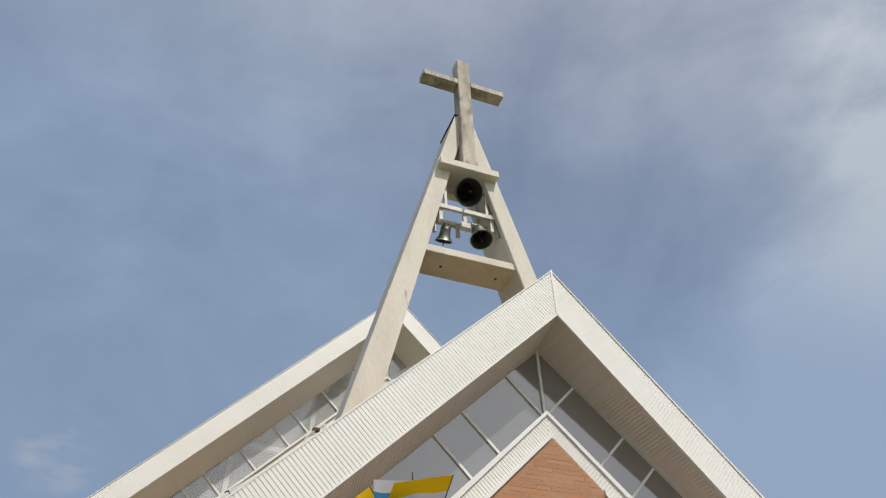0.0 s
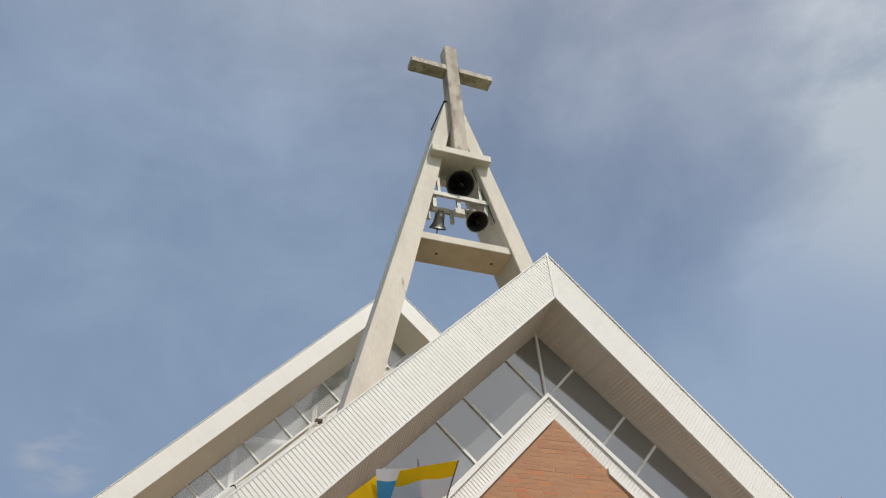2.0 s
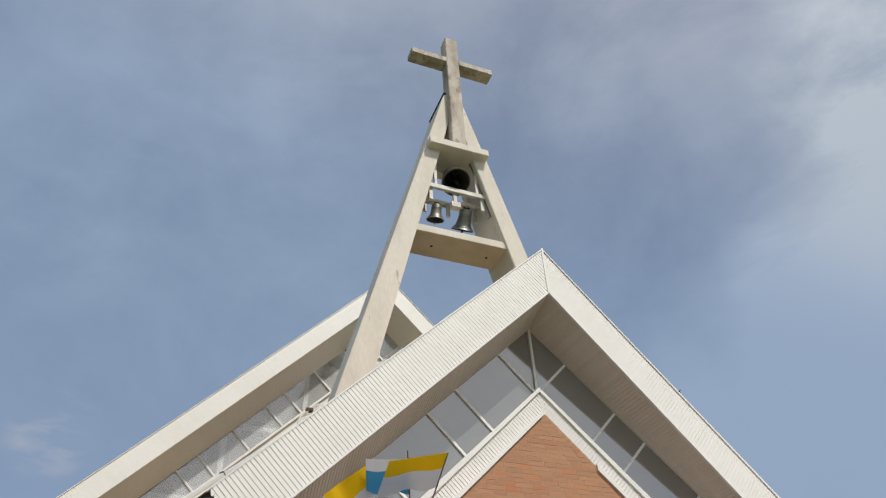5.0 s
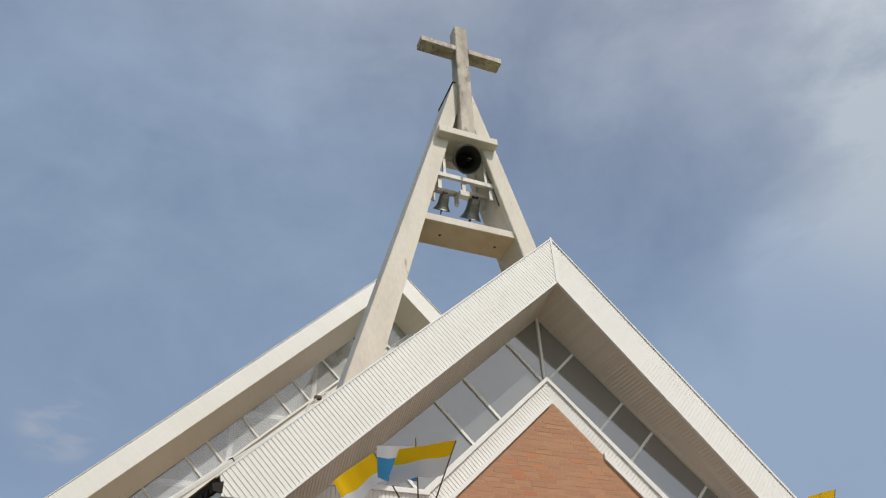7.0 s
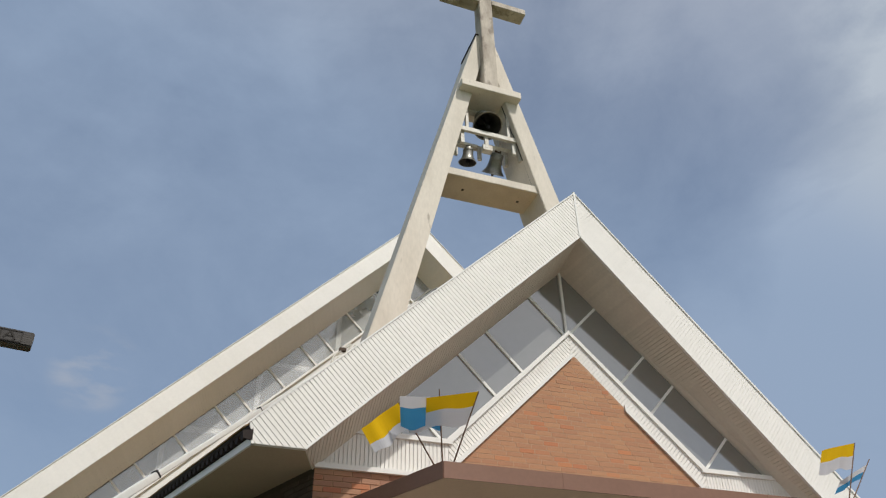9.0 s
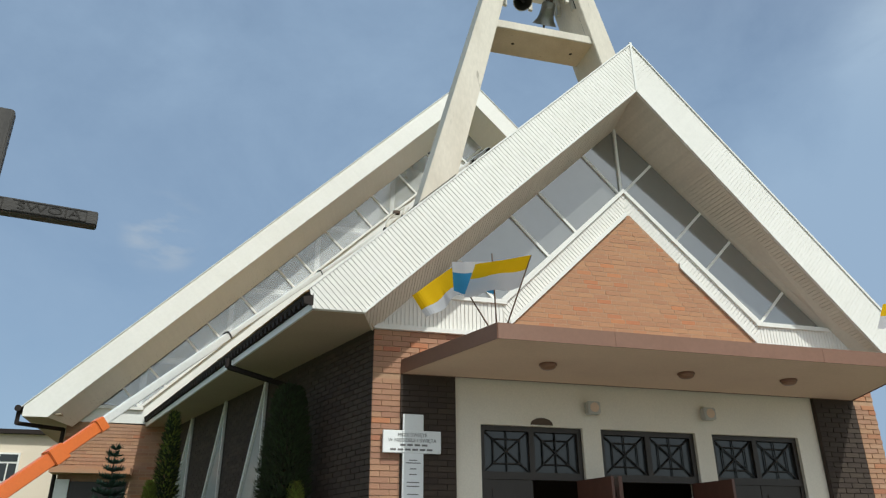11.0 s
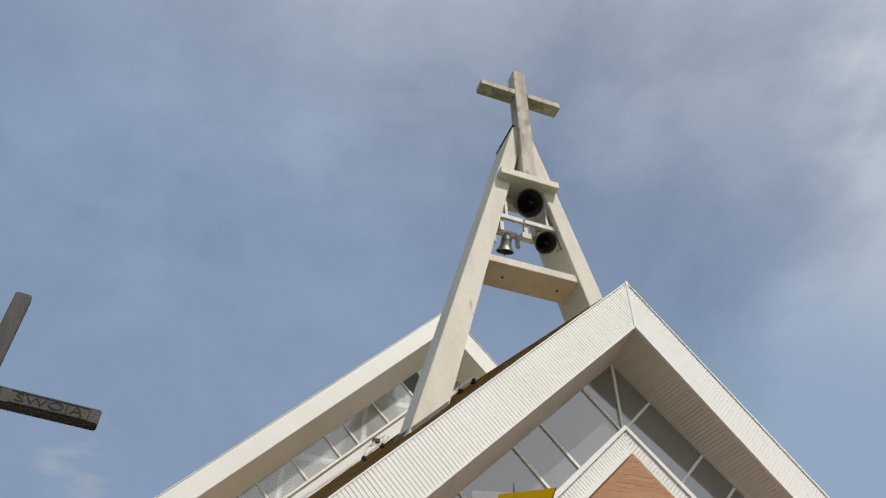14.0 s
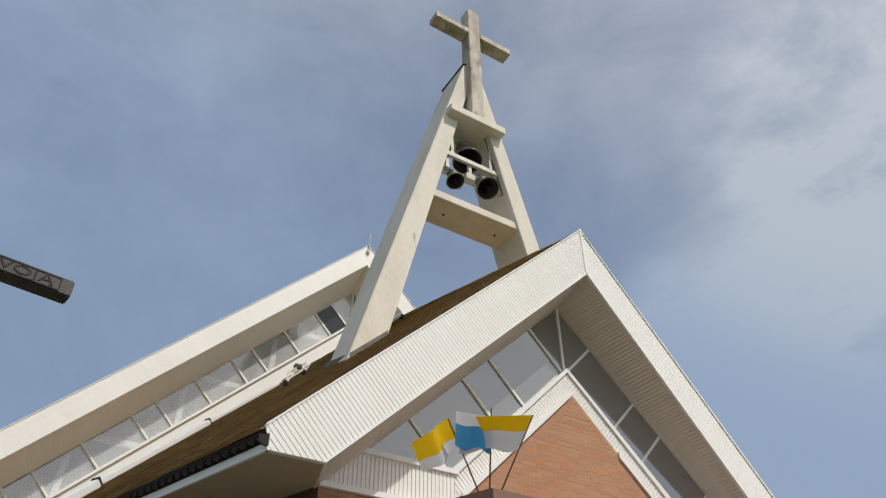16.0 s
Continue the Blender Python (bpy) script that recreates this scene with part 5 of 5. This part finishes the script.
part("chassis", bm, ORANGE, lift)
for sx in (-0.6, 0.6):
    bm = bmesh.new()
    add_tube(bm, (foot.x + sx, foot.y - 0.72, 0.3), (foot.x + sx, foot.y - 0.58, 0.3), 0.3, n=24)
    smooth(part("wheel", bm, RUBBER, lift))
    bm = bmesh.new()
    add_tube(bm, (foot.x + sx, foot.y + 0.58, 0.3), (foot.x + sx, foot.y + 0.72, 0.3), 0.3, n=24)
    smooth(part("wheel", bm, RUBBER, lift))

# ---- short roof ladder behind the tower ----
ladder = thing("roof_ladder", label="white roof ladder with black rollers lying on tiles", category="ladder")


def on_roof(x, y, up):
    return Vector((x, y, roof_z(x, y) + up))


for off in (0.0, 0.34):
    bm = bmesh.new()
    a, b = on_roof(-2.0 + off * 0.5, 4.15 + off, 0.14), on_roof(-1.02 + off * 0.5, 4.78 + off, 0.15)
    add_prism(bm, [a + Vector((0, 0, -0.03)), a + Vector((0.03, -0.02, -0.03)), a + Vector((0.03, -0.02, 0.04)), a + Vector((0, 0, 0.04))], b - a)
    part("rail", bm, ALLOY, ladder)
    for k in (0.55, 1.0):
        c = a.lerp(b, k) + Vector((0, 0, -0.06))
        bm = bmesh.new()
        add_tube(bm, c + Vector((-0.02, 0.02, 0)), c + Vector((0.04, -0.04, 0)), 0.06, n=16)
        smooth(part("roller", bm, RUBBER, ladder))
for k in range(5):
    a, b = on_roof(-2.0 + 0.2 * k, 4.15 + 0.126 * k, 0.145), on_roof(-1.83 + 0.2 * k, 4.49 + 0.126 * k, 0.145)
    bm = bmesh.new()
    add_tube(bm, a, b, 0.014, n=8)
    part("rung", bm, ALLOY, ladder)

# ---- wooden mission cross on the forecourt ----
mission = thing("mission_cross", pose(-8.50, -1.91, 0, 0, 0, 9.5), label="dark old wooden cross with carved lettering", category="cross")
bm = bmesh.new()
add_box(bm, -0.02, 0.123, -0.07, 0.07, 0, 5.90)
bmesh.ops.bevel(bm, geom=bm.edges[:], offset=0.012, segments=2, affect="EDGES")
part("shaft", bm, OLD_WOOD_UPRIGHT, mission)
arm = None
for a, b in ((-1.0, 1.045),):
    bm = bmesh.new()
    add_box(bm, a, b, -0.078, 0.070, 4.80, 4.945)
    bmesh.ops.bevel(bm, geom=bm.edges[:], offset=0.010, segments=2, affect="EDGES")
    arm = part("arm", bm, OLD_WOOD, mission)
bm = bmesh.new()
for x0, x1, z0, z1 in ((0.30, 0.95, 4.816, 4.824), (0.30, 0.95, 4.922, 4.930), (0.942, 0.95, 4.824, 4.922), (-0.16, 0.22, 4.816, 4.824), (-0.16, 0.22, 4.922, 4.930), (0.212, 0.22, 4.824, 4.922)):
    add_box(bm, x0, x1, -0.082, -0.076, z0, z1)
part("carved_border", bm, WOOD_CARVED, mission)
lettering("SWOJĄ", 0.105, pose(0.62, -0.080, 4.873, 90), WOOD_CARVED, mission, width=0.56)
lettering("SZĘ", 0.105, pose(0.03, -0.080, 4.873, 90), WOOD_CARVED, mission, width=0.32)

# ---- neighbouring house ----
house = thing("house", label="cream rendered house with white windows", category="house")
slab("wall", [(-24, 16, 0), (-9.9, 16, 0), (-9.9, 16, 5.42), (-24, 16, 5.42)], (0, 8, 0), CREAM, house)
slab("roof", [(-24.2, 15.8, 5.42), (-9.8, 15.8, 5.42), (-9.8, 24.2, 5.42), (-24.2, 24.2, 5.42)], (0, 0, 0.12), GUTTER, house)
for x in (-12.6, -15.2, -18.0):
    bm = bmesh.new()
    add_box(bm, x, x + 0.58, 15.93, 16.0, 4.01, 4.87)
    wi = part("window", bm, WHITE_TRIM, house)
    for a, b, z0, z1 in ((x + 0.05, x + 0.27, 4.06, 4.56), (x + 0.31, x + 0.53, 4.06, 4.56), (x + 0.05, x + 0.53, 4.62, 4.82)):
        bm = bmesh.new()
        add_box(bm, a, b, 15.915, 15.932, z0, z1)
        part("pane", bm, DARK_PANE, wi)
    bm = bmesh.new()
    add_box(bm, x - 0.35, x - 0.05, 15.97, 16.0, 3.9, 4.87)
    part("panel", bm, BRICK, house)


# ---- evergreens by the nave wall ----
def conifer(name, m, height, radius, mats, label, clumps, top=0.0, spread=0.09, power=0.7):
    tree = thing(name, m, label=label, category="tree")
    bm = bmesh.new()
    add_tube(bm, (0, 0, 0), (0, 0, height * 0.85), 0.07, 0.02, 8)
    part("trunk", bm, BARK, tree)
    for k, mat in enumerate(mats):
        bm = bmesh.new()
        rnd = random.Random(len(label) * 7 + k)
        for _ in range(clumps // len(mats)):
            f = rnd.random()
            z = 0.15 + f * (height - 0.15)
            reach = radius * max(0.03, (1 - f) ** power) * rnd.uniform(0.55, 1.08)
            a = rnd.uniform(0, 2 * math.pi)
            p = Vector((reach * math.cos(a), reach * math.sin(a), z))
            out = Vector((math.cos(a), math.sin(a), rnd.uniform(0.2, 1.1))).normalized()
            s = spread * rnd.uniform(0.6, 1.3)
            w = out.cross(Vector((0, 0, 1))).normalized() * s * 0.35
            t = out.cross(w).normalized() * s * 0.2
            q = [bm.verts.new(v) for v in (p - w, p + w, p + out * s * 1.5, p + t)]
            bm.faces.new((q[0], q[1], q[3])), bm.faces.new((q[1], q[2], q[3])), bm.faces.new((q[2], q[0], q[3]))
        tagged(part("foliage", bm, mat, tree), kind="stuff")
    return tree


conifer("thuja", pose(-5.2, 2.1, 0), 4.18, 0.46, [THUJA], "tall dark green thuja beside the nave wall", 20000, spread=0.05, power=0.26)
conifer("thuja", pose(-7.05, 5.55, 0), 4.35, 0.32, [THUJA, THUJA, THUJA_LIGHT], "slim dark green thuja beside the nave", 9000, spread=0.055, power=0.45)
conifer("thuja_shrub", pose(-7.25, 5.0, 0), 3.05, 0.28, [THUJA_LIGHT], "yellow-green thuja shrub beside the nave", 5000, spread=0.055, power=0.5)
conifer("thuja_shrub", pose(-5.05, 1.75, 0), 2.75, 0.30, [THUJA_LIGHT], "yellow-green thuja shrub near the corner", 5000, spread=0.055, power=0.5)


def spruce(m, height, radius, label):
    """A young spruce: whorls of boughs that shorten to the tip, each set with needles."""
    tree = thing("spruce", m, label=label, category="tree")
    bm = bmesh.new()
    add_tube(bm, (0, 0, 0), (0, 0, height), 0.06, 0.008, 8)
    part("trunk", bm, BARK, tree)
    bm, rnd = bmesh.new(), random.Random(31)
    z = 0.5
    while z < height - 0.03:
        reach = radius * ((height - z) / height) ** 0.85 + 0.03
        n = 8 if reach > 0.2 else 5
        turn = rnd.uniform(0, 6.28)
        for i in range(n):
            a = turn + 2 * math.pi * i / n + rnd.uniform(-0.2, 0.2)
            r = reach * rnd.uniform(0.75, 1.1)
            way = Vector((math.cos(a), math.sin(a), rnd.uniform(0.15, 0.4)))
            for k in range(max(14, int(r * 300))):
                f = rnd.random()
                p = Vector((0, 0, z)) + way * r * f
                out = (way + Vector((rnd.uniform(-0.9, 0.9), rnd.uniform(-0.9, 0.9), rnd.uniform(-0.3, 0.8)))).normalized()
                size = rnd.uniform(0.04, 0.085)
                w = out.cross(Vector((0, 0, 1))).normalized() * size * 0.3
                q = [bm.verts.new(v) for v in (p - w, p + w, p + out * size * 1.6)]
                bm.faces.new(q)
        z += 0.11 + 0.09 * reach / radius
    tagged(part("foliage", bm, SPRUCE, tree), kind="stuff")


spruce(pose(-7.95, 5.45, 0), 3.75, 0.85, "young blue-green spruce before the hall")

# ---- a bird crossing the sky ----
bird = thing("bird", pose(31.82, 24, 26.61), label="small dark bird in flight", category="bird")
bm = bmesh.new()
add_lathe(bm, [(0, -0.12), (0.035, -0.06), (0.04, 0.02), (0.02, 0.10), (0, 0.16)], 10)
smooth(part("body", bm, FEATHER, bird, m=pose(0, 0, 0, 0, 90, 0)))
for sgn in (-1, 1):
    bm = bmesh.new()
    add_prism(bm, [(-0.06, 0, 0), (0.05, 0, 0), (0.0, sgn * 0.22, 0.05), (-0.07, sgn * 0.24, 0.05)], (0, 0, 0.008))
    part("wing", bm, FEATHER, bird)

# ---- bricks, piece by piece ----
ONE_BRICK = brick_mesh("brick", 0.25, 0.065, 0.024, BRICK)
HALF = {}


def lay(a, b, z, y, parent):
    w = round(b - a, 2)
    if w not in HALF:
        HALF[w] = ONE_BRICK if abs(w - 0.25) < 0.006 else brick_mesh("brick", w, 0.065, 0.024, BRICK)
    ob = new("brick", HALF[w])
    ob.parent = parent
    ob.location = ((a + b) / 2, y + random.uniform(-0.002, 0.001), z)


gable = thing("gable_bricks", label="orange brick triangle of the front gable", category="brickwork", kind="structure")
for a, b, z in brick_courses(4.99, 7.07, lambda z: (-(7.055 - z) / S, (7.055 - z) / S + (0.065 if z > 6.22 else 0.0))):
    lay(a, b, z, W + 0.0042, gable)
WALL_SIZES = {}


def lay_wall(a, b, z, y, parent):
    w = round(b - a, 2)
    if w not in WALL_SIZES:
        WALL_SIZES[w] = brick_mesh("brick", w, 0.065, 0.024, WALL_BRICK_PIECE)
    ob = new("brick", WALL_SIZES[w])
    ob.parent = parent
    ob.location = ((a + b) / 2, y + random.uniform(-0.002, 0.001), z)


joined = bmesh.new()
for x0, x1, z0, z1 in ((-4.19, -3.80, 0.0, 4.14), (3.80, 4.19, 0.0, 4.14), (-4.19, 4.19, 4.15, 4.76), (-2.1, 2.1, 4.775, 4.98)):
    for a, b, z in brick_courses(z0, z1, lambda q: (x0, x1)):
        if b < 0.3 and z > 1.4:
            lay_wall(a, b, z, W + 0.001, wall)
            continue
        add_prism(joined, [(a, W + 0.015, z), (b, W + 0.015, z), (b, W + 0.015, z + 0.065), (a, W + 0.015, z + 0.065)], (0, -0.015, 0))
tagged(part("bricks", joined, WALL_BRICK, wall), kind="stuff")
# piers beside the doors use the same darkened brown brick
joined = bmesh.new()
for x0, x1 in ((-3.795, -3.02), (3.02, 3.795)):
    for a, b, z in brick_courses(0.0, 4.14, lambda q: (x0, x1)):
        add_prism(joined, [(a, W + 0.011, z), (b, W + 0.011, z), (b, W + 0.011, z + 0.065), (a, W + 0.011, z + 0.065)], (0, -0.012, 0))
tagged(part("dark_bricks", joined, SHADE_BROWN_BRICK, wall), kind="stuff")
joined = bmesh.new()
for a, b, z in brick_courses(0.0, 4.78, lambda q: (BX - 9.55, -7.0)):
    if -9.7 < (a + b) / 2 < -8.1 and z < 3.5:
        continue
    add_prism(joined, [(a, BG + 0.012, z), (b, BG + 0.012, z), (b, BG + 0.012, z + 0.065), (a, BG + 0.012, z + 0.065)], (0, -0.014, 0))
tagged(part("bricks", joined, WALL_BRICK, wallm), kind="stuff")


def motions():
    times = [i / 10 for i in range(161)]
    for bell, p, swing, period, t0 in bells:
        walk(bell, [(t, pose(*p, swing * math.cos(2 * math.pi * (t - t0) / period))) for t in times])
    for flag, stripes, tip, up, w, phase, shear, wave in flags:
        rows = [[] for _ in stripes]
        side = Vector((0, -1, 0)).cross(up).normalized()
        side = side if side.x < 0 else -side
        out = up.cross(side).normalized()
        for t in [i / 10 for i in range(161)]:
            p = Vector(tip)
            for i in range(len(stripes)):
                f = i / len(stripes)
                turn = radians((0.35 + 0.65 * f) * wave * math.sin(2 * math.pi * (0.95 * t - 1.05 * f) + phase) + 0.3 * wave * math.sin(2 * math.pi * (1.7 * t - 1.6 * f) + 2 * phase) + 0.45 * wave * f * math.sin(2 * math.pi * (2.2 * t - 2.7 * f) + 3 * phase) + 7 * math.sin(2 * math.pi * 0.31 * t + phase))
                u = side * math.cos(turn) + out * math.sin(turn)
                m = Matrix((u, up.cross(u), up)).transposed().to_4x4()
                m.translation = p
                rows[i].append((t, m))
                p = p + u * w - up * shear * w
        for ob, r in zip(stripes, rows):
            walk(ob, r)
    walk(bird, [(0, pose(2.14, 24, 12.15)), (4.6, pose(16.14, 24, 18.97)), (5.3, pose(31.82, 24, 26.61)), (5.5, pose(35.78, 24, 28.38)), (5.7, pose(40.22, 24, 30.61)), (5.9, pose(45.26, 24, 33.16)), (6.6, pose(60.94, 24, 40.80)), (16, pose(134.86, 24, 76.83))])


motions()
